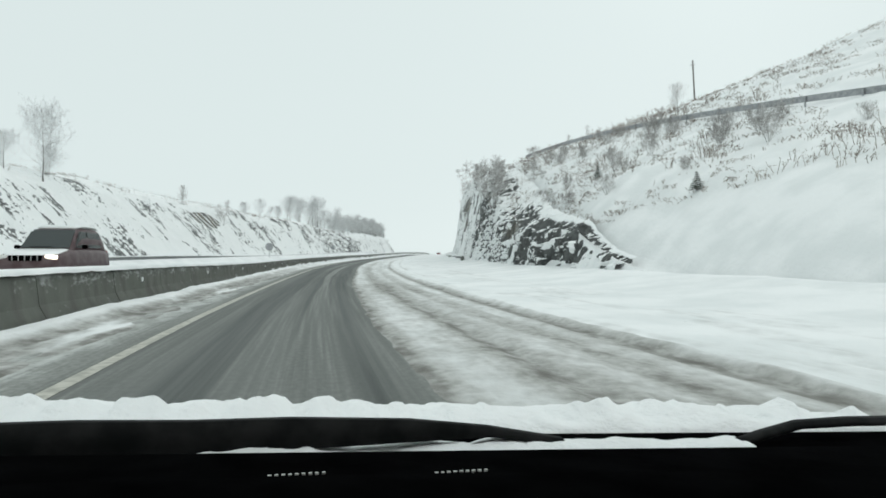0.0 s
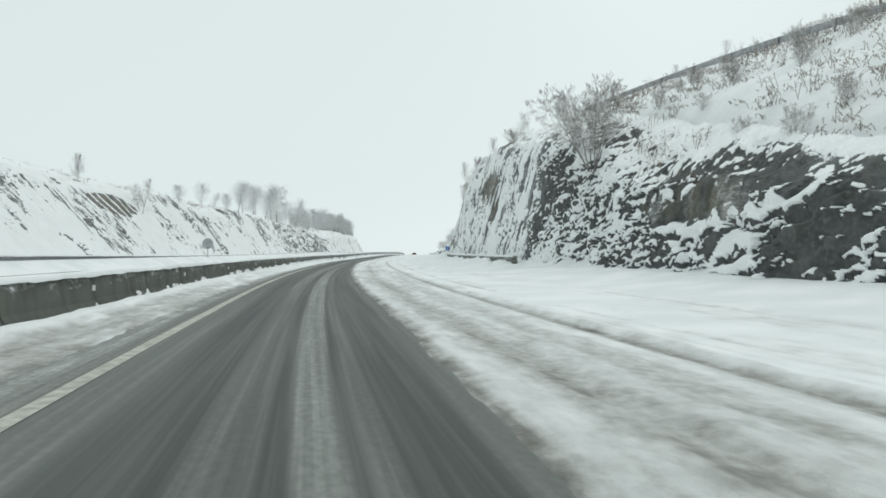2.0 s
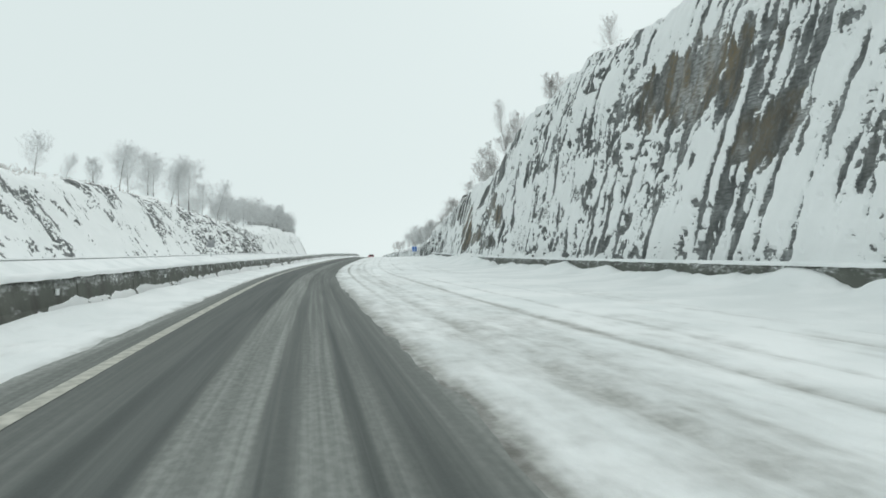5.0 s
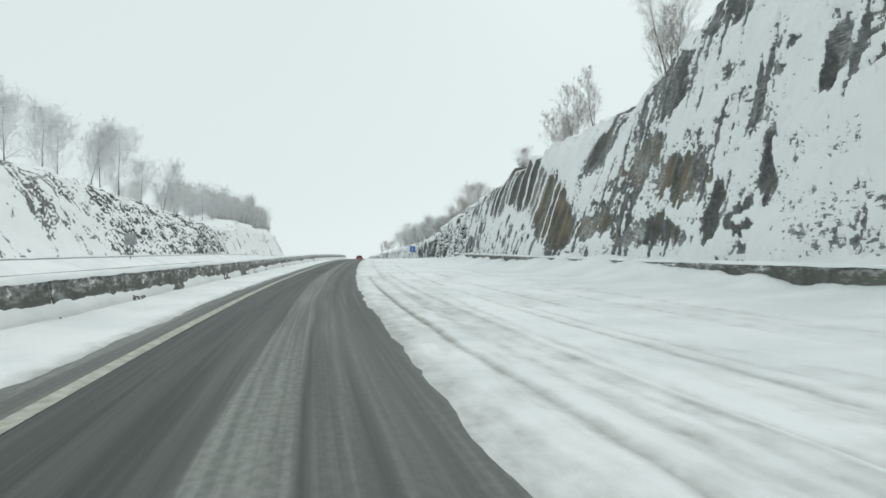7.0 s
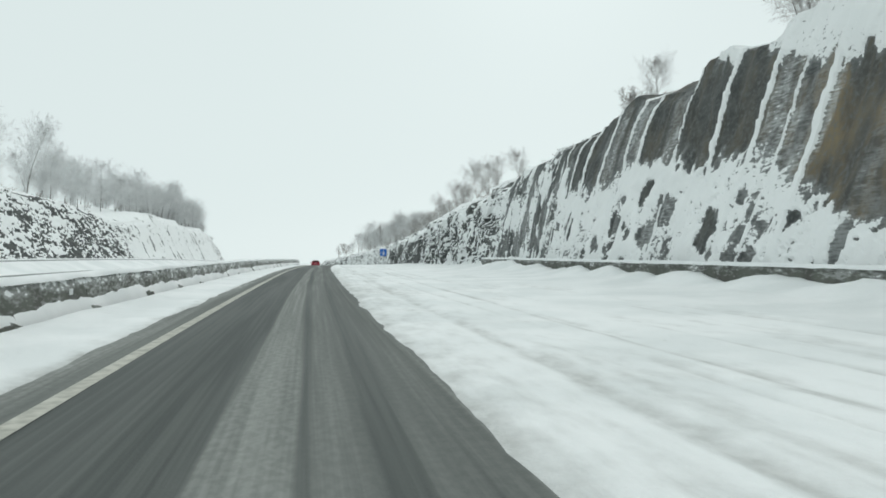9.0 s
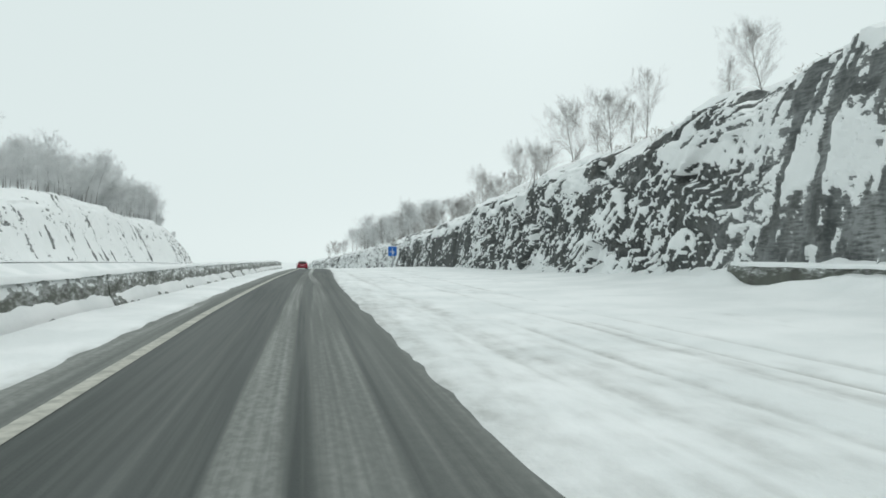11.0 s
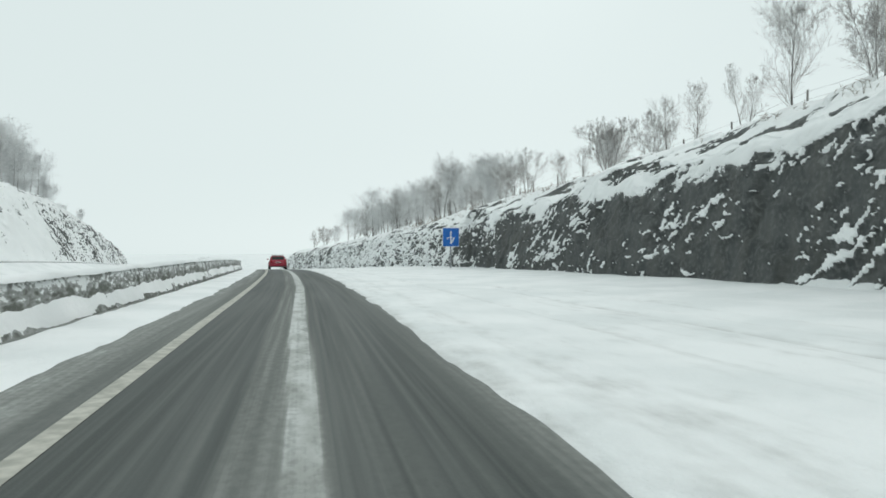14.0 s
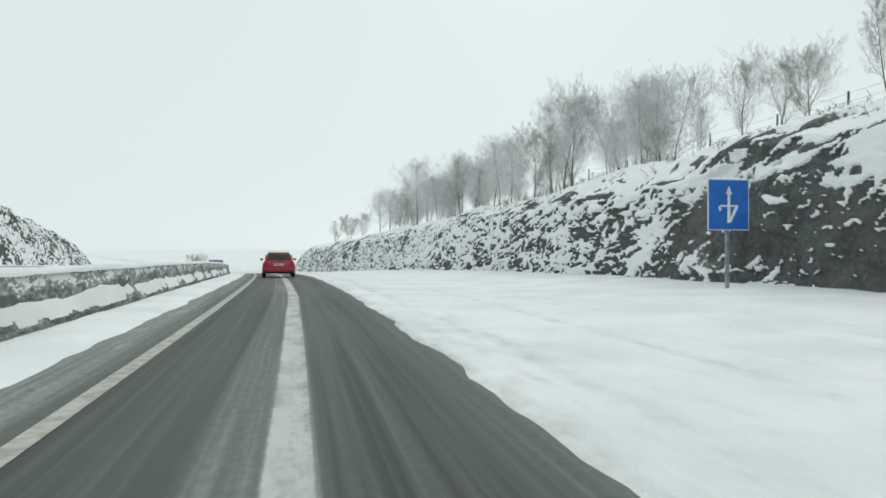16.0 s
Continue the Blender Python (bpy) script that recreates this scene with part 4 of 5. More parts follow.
bm.free()
refl.materials.append(SIGN_WHITE)
for i in range(40):
    s = 9.5 + 8.6 * i
    ob = new("reflector", refl)
    ob.parent, ob.matrix_basis = median, at_road(s, float(barrier_u(s)) + 0.155, 0.56 + float(barrier_z(s)))

wall = bare("verge_barrier", None, "low concrete barrier at the cliff foot, half buried in snow", "barrier", kind="structure")
low_seg = barrier_mesh("barrier_segment", 3.985, 0.82, 0.29, CONCRETE_DARK)
for i in range(27):
    s = 76 + 4 * i
    ob = new("barrier_segment", low_seg)
    ob.parent, ob.matrix_basis = wall, at_road(s, 11.9, 0.04)
snow_cap("snow_cap", 74, 181.8, lambda s: 11.9 + 0 * s, lambda s: 0.85 + 0 * s, 0.17, 0.09, wall, 71, "snow lying along the barrier")


def guard_rail(name, s0, s1, u_of, z_of, label, tall=0.32):
    """A corrugated steel rail on posts."""
    thing = bare(name, None, label, "guard rail", kind="structure")
    s = np.arange(s0, s1, 2.0)[:, None]
    prof = np.array([(0.0, 0.0), (0.05, 0.06), (0.05, 0.11), (0.0, 0.155), (0.05, 0.2), (0.05, 0.26), (0.0, tall), (-0.03, tall), (-0.03, 0.0)])
    p = place(s, u_of(s) + prof[None, :, 0], z_of(s) + 0.42 + prof[None, :, 1])
    tagged(sheet("rail", p, STEEL, smooth=False, parent=thing, closed=True), "weathered steel rail")
    bm = box(bmesh.new(), -0.08, 0, 0.2, 0.06, 0.1, 1.1, 0.01)
    me = bpy.data.meshes.new("post")
    bm.to_mesh(me)
    bm.free()
    me.materials.append(STEEL)
    for q in np.arange(s0 + 1, s1 - 1, 4.0):
        ob = new("post", me)
        ob.parent, ob.matrix_basis = thing, at_road(q, float(u_of(q)), float(z_of(np.array([q]))[0]))
    return thing


rail_left = guard_rail("guard_rail", -8, 330, lambda s: -17.2 + 0 * s, lambda s: 0.2 - 0.2 * ease(60, 110, s), "snowy steel guard rail beside the other carriageway")
snow_cap("rail_snow", -8, 328, lambda s: -17.2 + 0 * s, lambda s: 0.93 - 0.2 * ease(60, 110, s), 0.10, 0.07, rail_left, 81, "")
upper = guard_rail("guard_rail", 14, 89, rail_u, lambda s: track_height(s) - 0.62, "dark steel guard rail along the hillside track", 0.36)

# ---- trees and brush ----
def limbs(name, segs, mat, sides=3):
    """One mesh of tapered branches, each from a to b with its two radii: rows of ax, ay, az, bx, by, bz, ra, rb."""
    g = np.asarray(segs, float)
    a, b = g[:, 0:3], g[:, 3:6]
    d = b - a
    d /= np.linalg.norm(d, axis=1, keepdims=True) + 1e-9
    x = np.cross(d, (0.3, 0.9, 0.1))
    x /= np.linalg.norm(x, axis=1, keepdims=True) + 1e-9
    y = np.cross(d, x)
    t = 2 * math.pi * np.arange(sides) / sides
    spoke = np.cos(t)[None, :, None] * x[:, None, :] + np.sin(t)[None, :, None] * y[:, None, :]
    v = np.concatenate([a[:, None, :] + g[:, 6, None, None] * spoke, b[:, None, :] + g[:, 7, None, None] * spoke], 1)
    n = len(g)
    i = np.arange(sides)
    j = (i + 1) % sides
    quad = np.stack([i, j, sides + j, sides + i], -1)
    faces = (quad[None] + (np.arange(n) * 2 * sides)[:, None, None]).reshape(-1)
    me = bpy.data.meshes.new(name)
    me.vertices.add(n * 2 * sides)
    me.vertices.foreach_set("co", v.reshape(-1).astype(np.float32))
    me.loops.add(len(faces))
    me.loops.foreach_set("vertex_index", faces.astype(np.int32))
    me.polygons.add(len(faces) // 4)
    me.polygons.foreach_set("loop_start", np.arange(0, len(faces), 4, dtype=np.int32))
    me.update(calc_edges=True)
    me.materials.append(mat)
    return me


def make_tree(seed, height, stems, wide, rise, mat=None, twig=0.009, bare_to=0.2, dense=3.2):
    """A bare winter tree: trunk and limbs, and a pointed crown of fine frosted branches. wide: crown width over height; rise: how steeply limbs climb."""
    rnd = random.Random(seed)
    trunk, crown = [], []

    def unit(x, y, z):
        n = math.sqrt(x * x + y * y + z * z) + 1e-9
        return x / n, y / n, z / n

    def turn_out(d, climb):
        a = rnd.uniform(0, 2 * math.pi)
        cx, cy, cz = math.cos(a), math.sin(a), 0.3
        x = unit(d[1] * cz - d[2] * cy, d[2] * cx - d[0] * cz, d[0] * cy - d[1] * cx)
        k = climb * rnd.uniform(0.6, 1.3)
        return unit(x[0] + d[0] * k, x[1] + d[1] * k, x[2] + d[2] * k + 0.3 * climb)

    def branch(p, d, length, r, level):
        steps = 5 if level == 1 else 4 if level == 2 else 2
        for k in range(steps):
            d = unit(d[0] + rnd.gauss(0, 0.10), d[1] + rnd.gauss(0, 0.10), d[2] + rnd.gauss(0.06, 0.07))
            q = tuple(a + b * length / steps for a, b in zip(p, d))
            crown.append((*p, *q, max(r, twig * 0.7), max(r * 0.75, twig * 0.5)))
            p, r = q, r * 0.78
            if level < 3:
                for _ in range(2 if level == 1 else rnd.choice((2, 2, 3))):
                    branch(p, turn_out(d, rise * 0.8), length * rnd.uniform(0.28, 0.5) * (1.1 - 0.12 * k), r * 0.6, level + 1)

    for i in range(stems):
        a = 2 * math.pi * i / stems + rnd.uniform(-0.4, 0.4)
        lean = 0.03 if stems == 1 else 0.75 * wide * rnd.uniform(0.1, 1.1)
        p = (math.cos(a) * 0.1, math.sin(a) * 0.1, 0.0) if stems > 1 else (0.0, 0.0, -0.25)
        d = unit(math.cos(a) * lean, math.sin(a) * lean, 1.0)
        tall = height * (rnd.uniform(0.7, 1.0) if stems > 1 else rnd.uniform(0.88, 1.0))
        r, n = 0.012 * height / stems ** 0.5 + 0.010, 11
        for k in range(n):
            f = (k + 1) / n
            d = unit(d[0] + rnd.gauss(0, 0.05), d[1] + rnd.gauss(0, 0.05), d[2] + 0.05)
            q = tuple(a + b * tall / n for a, b in zip(p, d))
            trunk.append((*p, *q, r, r * 0.82))
            p, r = q, r * 0.82
            if f > bare_to:
                g = (f - bare_to) / (1.0 - bare_to)
                reach = wide * height * (0.16 + 0.95 * (1 - g) ** 0.6 * (0.55 + 0.45 * min(1.0, g / 0.35))) / stems ** 0.3
                many = dense * (1.0 + 0.5 * g)
                for _ in range(int(many) + (rnd.random() < many % 1)):
                    branch(p, turn_out(d, rise), reach * rnd.uniform(0.65, 1.1), max(r * 0.5, twig), 1)
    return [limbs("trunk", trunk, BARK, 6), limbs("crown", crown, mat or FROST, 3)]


KINDS = {
    "tall": [make_tree(1, 5.0, 1, 0.52, 1.4, None, 0.0042, 0.12, 2.6), make_tree(2, 5.0, 1, 0.56, 1.3, None, 0.0042, 0.16, 2.6), make_tree(21, 5.0, 2, 0.46, 1.5, None, 0.0042, 0.12, 1.9)],
    "round": [make_tree(3, 4.0, 3, 0.56, 1.2, None, 0.0042, 0.12, 1.6), make_tree(4, 4.0, 1, 0.72, 1.15, None, 0.0042, 0.14, 3.0), make_tree(22, 4.0, 1, 0.68, 1.2, None, 0.0042, 0.16, 3.0)],
    "bush": [make_tree(5, 3.0, 6, 0.76, 1.1, None, 0.005, 0.1, 1.0), make_tree(6, 3.0, 8, 0.80, 1.1, None, 0.005, 0.1, 0.9)],
    "rime": [make_tree(7, 5.0, 1, 0.66, 1.0, RIME_HAZE, 0.0075, 0.10, 2.8), make_tree(8, 5.0, 1, 0.60, 1.1, RIME_HAZE, 0.0075, 0.12, 2.8), make_tree(9, 4.5, 2, 0.56, 1.1, RIME_HAZE, 0.0075, 0.1, 1.9)],
}
FULL = {"tall": 5.0, "round": 4.0, "bush": 3.0, "rime": 5.0}
WORDS = {"tall": ("slender bare frosted tree on the snowy cut edge", "tree"), "round": ("spreading bare frosted tree on the snowy slope", "tree"),
         "bush": ("many-stemmed bare winter shrub with frosted twigs", "shrub"), "rime": ("bare tree white with rime on the snowy ridge", "tree")}
rng = random.Random(5)
rng_kind = random.Random(6)


def tree(kind, s, u, tall, group, sink=0.05, z=None):
    if kind == "tall" and s > 195 and rng_kind.random() < 0.45:
        kind = "round"
    # Far trees mostly take the haze-pale twigs.
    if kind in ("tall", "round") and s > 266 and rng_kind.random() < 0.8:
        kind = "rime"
    me = KINDS[kind][rng.randrange(len(KINDS[kind]))]
    p = place(s, u, float(land(s, u)) - sink if z is None else z)
    k = tall / FULL[kind]
    ob = bare("shrub" if kind == "bush" else "tree", Matrix.LocRotScale(Vector(p), Euler((0, 0, rng.uniform(0, 6.28))), Vector((k * rng.uniform(0.85, 1.1), k * rng.uniform(0.85, 1.1), k))), *WORDS[kind], group)
    for name, m in zip(("trunk", "crown"), me):
        c = new(name, m)
        c.parent = ob
    return ob


RIGHT_TREES = [
    ("bush", 64.5, 13.9, 5.2), ("tall", 72, 15.6, 3.0), ("tall", 90, 16.2, 3.0), ("bush", 97, 16.6, 2.2), ("tall", 112, 16.8, 3.0), ("bush", 121, 16.0, 2.5),
    ("tall", 134, 15.6, 6.0), ("tall", 136, 16.2, 4.6), ("bush", 133, 15.2, 2.2), ("tall", 146, 16.2, 4.6), ("round", 150, 16.0, 4.4), ("bush", 154, 16.6, 4.2),
    ("round", 163, 15.6, 2.4), ("bush", 168, 16.8, 2.2), ("round", 186, 16.0, 2.8), ("tall", 190, 17.2, 2.4), ("tall", 196, 16.6, 3.6), ("round", 201, 17.0, 4.0),
    ("round", 206.8, 17.0, 5.2), ("tall", 204, 17.4, 2.8), ("tall", 199, 17.2, 2.6), ("tall", 212, 16.6, 2.8), ("round", 214, 17.0, 3.0), ("tall", 216, 17.2, 3.4), ("round", 220, 17.2, 4.2), ("bush", 223, 17.4, 2.8),
    ("bush", 228, 17.0, 3.4), ("round", 231.6, 17.0, 4.4), ("tall", 235, 17.6, 3.2), ("tall", 238, 17.4, 3.0), ("tall", 240, 17.2, 3.0), ("bush", 242, 17.6, 3.0),
    ("bush", 246.3, 17.4, 4.4), ("bush", 247.4, 18.0, 4.0), ("tall", 251.5, 17.0, 2.8), ("tall", 249.8, 17.5, 2.6), ("round", 258.3, 17.2, 4.6), ("tall", 262.8, 17.0, 3.6), ("round", 262, 17.6, 3.6),
    ("round", 265.5, 17.6, 4.4), ("tall", 268, 17.4, 3.4), ("bush", 271, 17.2, 3.0), ("round", 274.5, 17.2, 5.2), ("tall", 277, 18.0, 4.8), ("round", 281.5, 17.2, 5.8), ("tall", 284, 17.6, 5.0),
    ("tall", 288, 18.0, 4.6), ("round", 291, 17.4, 4.4), ("tall", 295, 18.0, 4.6), ("round", 300, 17.4, 4.6), ("tall", 305, 17.8, 5.2), ("round", 311, 17.4, 5.2), ("tall", 315, 17.6, 5.6), ("round", 320, 17.5, 6.4),
    ("tall", 326, 18.0, 5.2), ("round", 333, 17.4, 5.0), ("tall", 341, 18.0, 5.0), ("round", 350, 17.6, 4.6), ("bush", 362, 18.0, 3.8), ("round", 375, 18.5, 3.6),
]
for kind, s, u, tall in RIGHT_TREES:
    tree(kind, s, u, tall * float(np.interp(s, [242, 244, 258, 275, 290, 310], [1.0, 0.85, 0.8, 0.85, 1.15, 1.25])), "trees along the cut")
for i in range(44):
    s = rng.uniform(276, 350)
    tree(rng.choice(("tall", "tall", "round")), s, rng.uniform(18.0, 24), rng.uniform(4.8, 6.8), "trees along the cut")
for s, u, tall in ((51.5, 26.6, 2.6), (53.6, 26.0, 1.5), (70, 24.6, 1.3), (76, 24, 1.2)):
    tree("tall", s, u, tall, "trees by the track")

for i in range(34):
    s, u = rng.gauss(46, 13), rng.uniform(15.5, 24)
    if s > 26 and u > float(right_edge(s)) + 1.2 and not (s < 36 and u < 17):
        tree("bush", s, u, rng.uniform(0.8, 1.9), "shrubs on the hillside", 0.1)

# The rime kind's paleness also stands in for haze on this ridge.
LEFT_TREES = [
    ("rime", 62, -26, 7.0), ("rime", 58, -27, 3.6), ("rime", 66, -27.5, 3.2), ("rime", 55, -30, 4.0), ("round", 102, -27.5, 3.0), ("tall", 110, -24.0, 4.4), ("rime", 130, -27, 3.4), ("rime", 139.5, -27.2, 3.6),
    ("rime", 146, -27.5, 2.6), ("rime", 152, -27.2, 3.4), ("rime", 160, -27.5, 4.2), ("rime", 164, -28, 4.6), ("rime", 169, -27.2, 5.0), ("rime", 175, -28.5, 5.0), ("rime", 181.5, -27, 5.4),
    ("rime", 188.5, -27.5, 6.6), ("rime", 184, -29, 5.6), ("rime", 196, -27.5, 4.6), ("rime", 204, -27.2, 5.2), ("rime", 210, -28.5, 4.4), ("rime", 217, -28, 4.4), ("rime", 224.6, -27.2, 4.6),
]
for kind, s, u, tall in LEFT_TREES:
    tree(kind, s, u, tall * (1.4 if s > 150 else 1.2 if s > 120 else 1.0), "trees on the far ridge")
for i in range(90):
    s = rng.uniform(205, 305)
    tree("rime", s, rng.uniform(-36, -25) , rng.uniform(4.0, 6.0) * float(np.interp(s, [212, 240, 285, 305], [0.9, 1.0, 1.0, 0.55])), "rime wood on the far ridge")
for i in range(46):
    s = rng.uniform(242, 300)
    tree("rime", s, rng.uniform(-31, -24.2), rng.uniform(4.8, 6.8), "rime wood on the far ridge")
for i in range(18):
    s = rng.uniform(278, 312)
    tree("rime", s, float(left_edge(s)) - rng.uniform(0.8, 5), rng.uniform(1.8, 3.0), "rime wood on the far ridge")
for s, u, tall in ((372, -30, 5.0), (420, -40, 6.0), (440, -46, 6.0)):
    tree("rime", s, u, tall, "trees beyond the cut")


tree("bush", 346, -7.5, 3.4, "trees beyond the cut")


def brush(name, spots, label, seed, sprawl=0.28):
    """Scattered dry stems standing out of the snow. spots: rows of station, side, height and number of stems."""
    gen = np.random.default_rng(seed)
    q = np.asarray(spots, float)
    base = place(q[:, 0], q[:, 1], land(q[:, 0], q[:, 1]) - 0.08)
    which = np.repeat(np.arange(len(q)), q[:, 3].astype(int))
    n, tall = len(which), q[which, 2][:, None]
    flat = np.array([[1, 1, 0]])
    o = base[which] + gen.normal(0, 0.22, (n, 3)) * flat
    d = gen.normal(0, sprawl, (n, 3)) * flat + [[0, 0, 1]]
    mid = o + d * tall * gen.uniform(0.4, 0.6, (n, 1))
    tip = mid + (d + gen.normal(0, sprawl * 0.6, (n, 3)) * flat) * tall * 0.45
    radii = lambda a, b: np.tile([[a, b]], (n, 1))
    segs = [np.hstack([o, mid, radii(0.013, 0.010)]), np.hstack([mid, tip, radii(0.010, 0.004)])]
    for _ in range(4):
        a = mid + (tip - mid) * gen.uniform(0, 1, (n, 1))
        b = a + (gen.normal(0, 0.2, (n, 3)) * flat + gen.uniform(0.02, 0.22, (n, 1)) * [[0, 0, 1]]) * tall * 0.8
        segs.append(np.hstack([a, b, radii(0.010, 0.005)]))
    return tagged(new(name, limbs(name, np.vstack(segs), BRUSH)), label, "brush", kind="stuff")


def scatter(count, s_span, u_span, ok, tall, stems, seed):
    """Random spots on the land where ok(s, u) holds."""
    gen = np.random.default_rng(seed)
    s, u = gen.uniform(*s_span, count * 12), gen.uniform(*u_span, count * 12)
    keep = np.flatnonzero(ok(s, u))[:count]
    n = len(keep)
    return np.stack([s[keep], u[keep], gen.uniform(*tall, n), gen.integers(stems[0], stems[1] + 1, n)], 1)


clear = lambda s, u: (u > right_edge(s) + 0.7) & ~((s < 34) & (u < 14.8 + (34 - s) * 0.28))
stems = scatter(900, (20, 128), (14, 30), lambda s, u: clear(s, u) & (rough_noise(s / 7, u / 5, 77) > 0.49), (0.25, 0.8), (2, 5), 70)
rim = np.random.default_rng(71)
rim_s = rim.uniform(130, 300, 700)
edge_stems = np.stack([rim_s, right_edge(rim_s) + rim.uniform(1.2, 7, 700), rim.uniform(0.2, 0.75, 700), rim.integers(2, 7, 700)], 1)
brush("dry_brush", np.vstack([stems, edge_stems]), "dry brown stems sticking out of the snow above the cut", 9)
heath = scatter(5200, (16, 128), (14, 50), lambda s, u: clear(s, u) & (rough_noise(s / 3, u / 2.2, 78) > 0.5), (0.08, 0.24), (4, 10), 72)
brush("heather", heath, "low dark heather showing through the snow on the hillside", 11, 0.7)
rim_s = rim.uniform(30, 210, 900)
ridge_stems = np.stack([rim_s, left_edge(rim_s) - rim.uniform(0.3, 12, 900), rim.uniform(0.2, 0.9, 900), rim.integers(2, 6, 900)], 1)
brush("dry_brush", ridge_stems, "dry stems sticking out of the snowy ridge", 10)

def small_fir(s, u, tall, seed):
    """A young fir: a stem with whorls of drooping, needled branches, dusted with snow."""
    rnd = random.Random(seed)
    thing = bare("fir_tree", at_road(s, u, float(land(s, u)) - 0.05), "small dark green fir dusted with snow on the hillside", "tree", "young firs on the hillside")
    stem, twigs, dusting = [(0, 0, 0, 0, 0, tall, 0.03, 0.006)], [], []
    for level in range(9):
        z = tall * (0.14 + 0.80 * level / 8)
        reach = tall * 0.42 * (1 - level / 9.5)
        for k in range(8):
            a = 2 * math.pi * (k + rnd.random()) / 8
            r = reach * rnd.uniform(0.7, 1.1)
            b = (math.cos(a) * r, math.sin(a) * r, z - 0.25 * r)
            twigs.append((0, 0, z, *b, 0.016, 0.008))
            for j in range(5):
                f = 0.3 + 0.15 * j
                q = (b[0] * f, b[1] * f, z - 0.25 * r * f)
                c = a + (1 if j % 2 else -1) * 0.9
                twigs.append((*q, q[0] + math.cos(c) * r * 0.3, q[1] + math.sin(c) * r * 0.3, q[2] - 0.03, 0.014, 0.006))
            if rnd.random() < 0.5:
                dusting.append((b[0] * 0.4, b[1] * 0.4, z - 0.1 * r + 0.02, b[0] * 0.95, b[1] * 0.95, z - 0.24 * r + 0.02, 0.02, 0.012))
    for name, segs, mat in (("trunk", stem, BARK), ("needles", twigs, NEEDLES), ("snow_dusting", dusting, RIME_HAZE)):
        new(name, limbs(name, segs, mat, 4)).parent = thing


small_fir(44.75, 17.8, 0.95, 1)
small_fir(28.75, 16.6, 0.9, 2)

# ---- pole on the hill ----
pole = bare("utility_pole", at_road(72.25, 37.1, float(land(72.25, 37.1)) - 0.3), "thin dark wooden utility pole leaning on the hill", "pole")
part("shaft", tube(bmesh.new(), (0, 0, 0), (-0.3, 0, 6.4), 0.11, 0.075, 10), BARK, pole)
part("crossbar", box(bmesh.new(), -0.28, 0, 5.9, 0.5, 0.07, 0.07, 0.01), BARK, pole)


# ---- road signs ----
def turn_back_sign(m):
    """A blue square sign: straight ahead, with a loop that turns back over the road."""
    thing = bare("road_sign", m, "blue square turn-back road sign with white arrows on a grey post", "road sign")
    w, h, z = 1.22, 1.34, 2.38
    part("post", box(bmesh.new(), 0, 0.05, 1.0, 0.10, 0.06, 2.8, 0.008), STEEL, thing)
    plate = part("plate", box(bmesh.new(), 0, 0, z, w, 0.03, h, 0.012), SIGN_WHITE, thing, "white-rimmed sign plate")
    part("field", box(bmesh.new(), 0, -0.0185, z, w - 0.05, 0.006, h - 0.05), SIGN_BLUE, plate, "blue face")
    def stroke(name, pts):
        bm = bmesh.new()
        front = [bm.verts.new((1.1 * x, -0.0265, z + 1.1 * y)) for x, y in pts]
        bm.faces.new(front)
        out = bmesh.ops.extrude_face_region(bm, geom=list(bm.faces))
        bmesh.ops.translate(bm, vec=(0, 0.004, 0), verts=[e for e in out["geom"] if isinstance(e, bmesh.types.BMVert)])
        bmesh.ops.recalc_face_normals(bm, faces=bm.faces)
        part(name, bm, SIGN_WHITE, plate)
    stroke("arrow", [(-0.04, -0.43), (0.04, -0.43), (0.035, 0.26), (0.09, 0.24), (0.005, 0.44), (-0.08, 0.24), (-0.03, 0.26)])
    stroke("loop", [(0.045, -0.43), (0.07, -0.40), (0.25, -0.06), (0.25, -0.01), (-0.22, -0.01), (-0.22, -0.05), (0.17, -0.05), (0.045, -0.30)])
    stroke("loop_head", [(-0.22, -0.01), (-0.28, -0.05), (-0.28, -0.09), (-0.24, -0.17), (-0.18, -0.09), (-0.22, -0.09)])
    cap = bmesh.new()
    bmesh.ops.create_uvsphere(cap, u_segments=12, v_segments=8, radius=0.5, matrix=Matrix.Translation((0, 0.01, z + h / 2 + 0.01)) @ Matrix.Diagonal((w, 0.06, 0.08, 1)))
    part("snow_cap", cap, SNOW, thing, "thin snow on the top edge")
    return thing


turn_back_sign(at_road(257.5, 11.05, 0.0))


def back_of_sign(m, round_plate, label):
    thing = bare("road_sign", m, label, "road sign")
    part("post", box(bmesh.new(), 0, 0.05, 0.9, 0.08, 0.05, 2.4, 0.008), STEEL, thing)
    bm = bmesh.new()
    if round_plate:
        bmesh.ops.create_cone(bm, cap_ends=True, segments=28, radius1=0.62, radius2=0.62, depth=0.03, matrix=Matrix.Translation((0, 0, 1.95)) @ pose(0, 0, 0, 90, 0, 0))
    else:
        box(bm, 0, 0, 1.9, 0.9, 0.03, 0.9, 0.03)
    part("plate", bm, SIGN_BACK, thing, "grey back of a sign plate")
    return thing


back_of_sign(at_road(110, -16.6, 0.15), True, "grey back of a round road sign on a post")
back_of_sign(at_road(160, -16.6, 0.15), False, "grey back of a square road sign on a post")


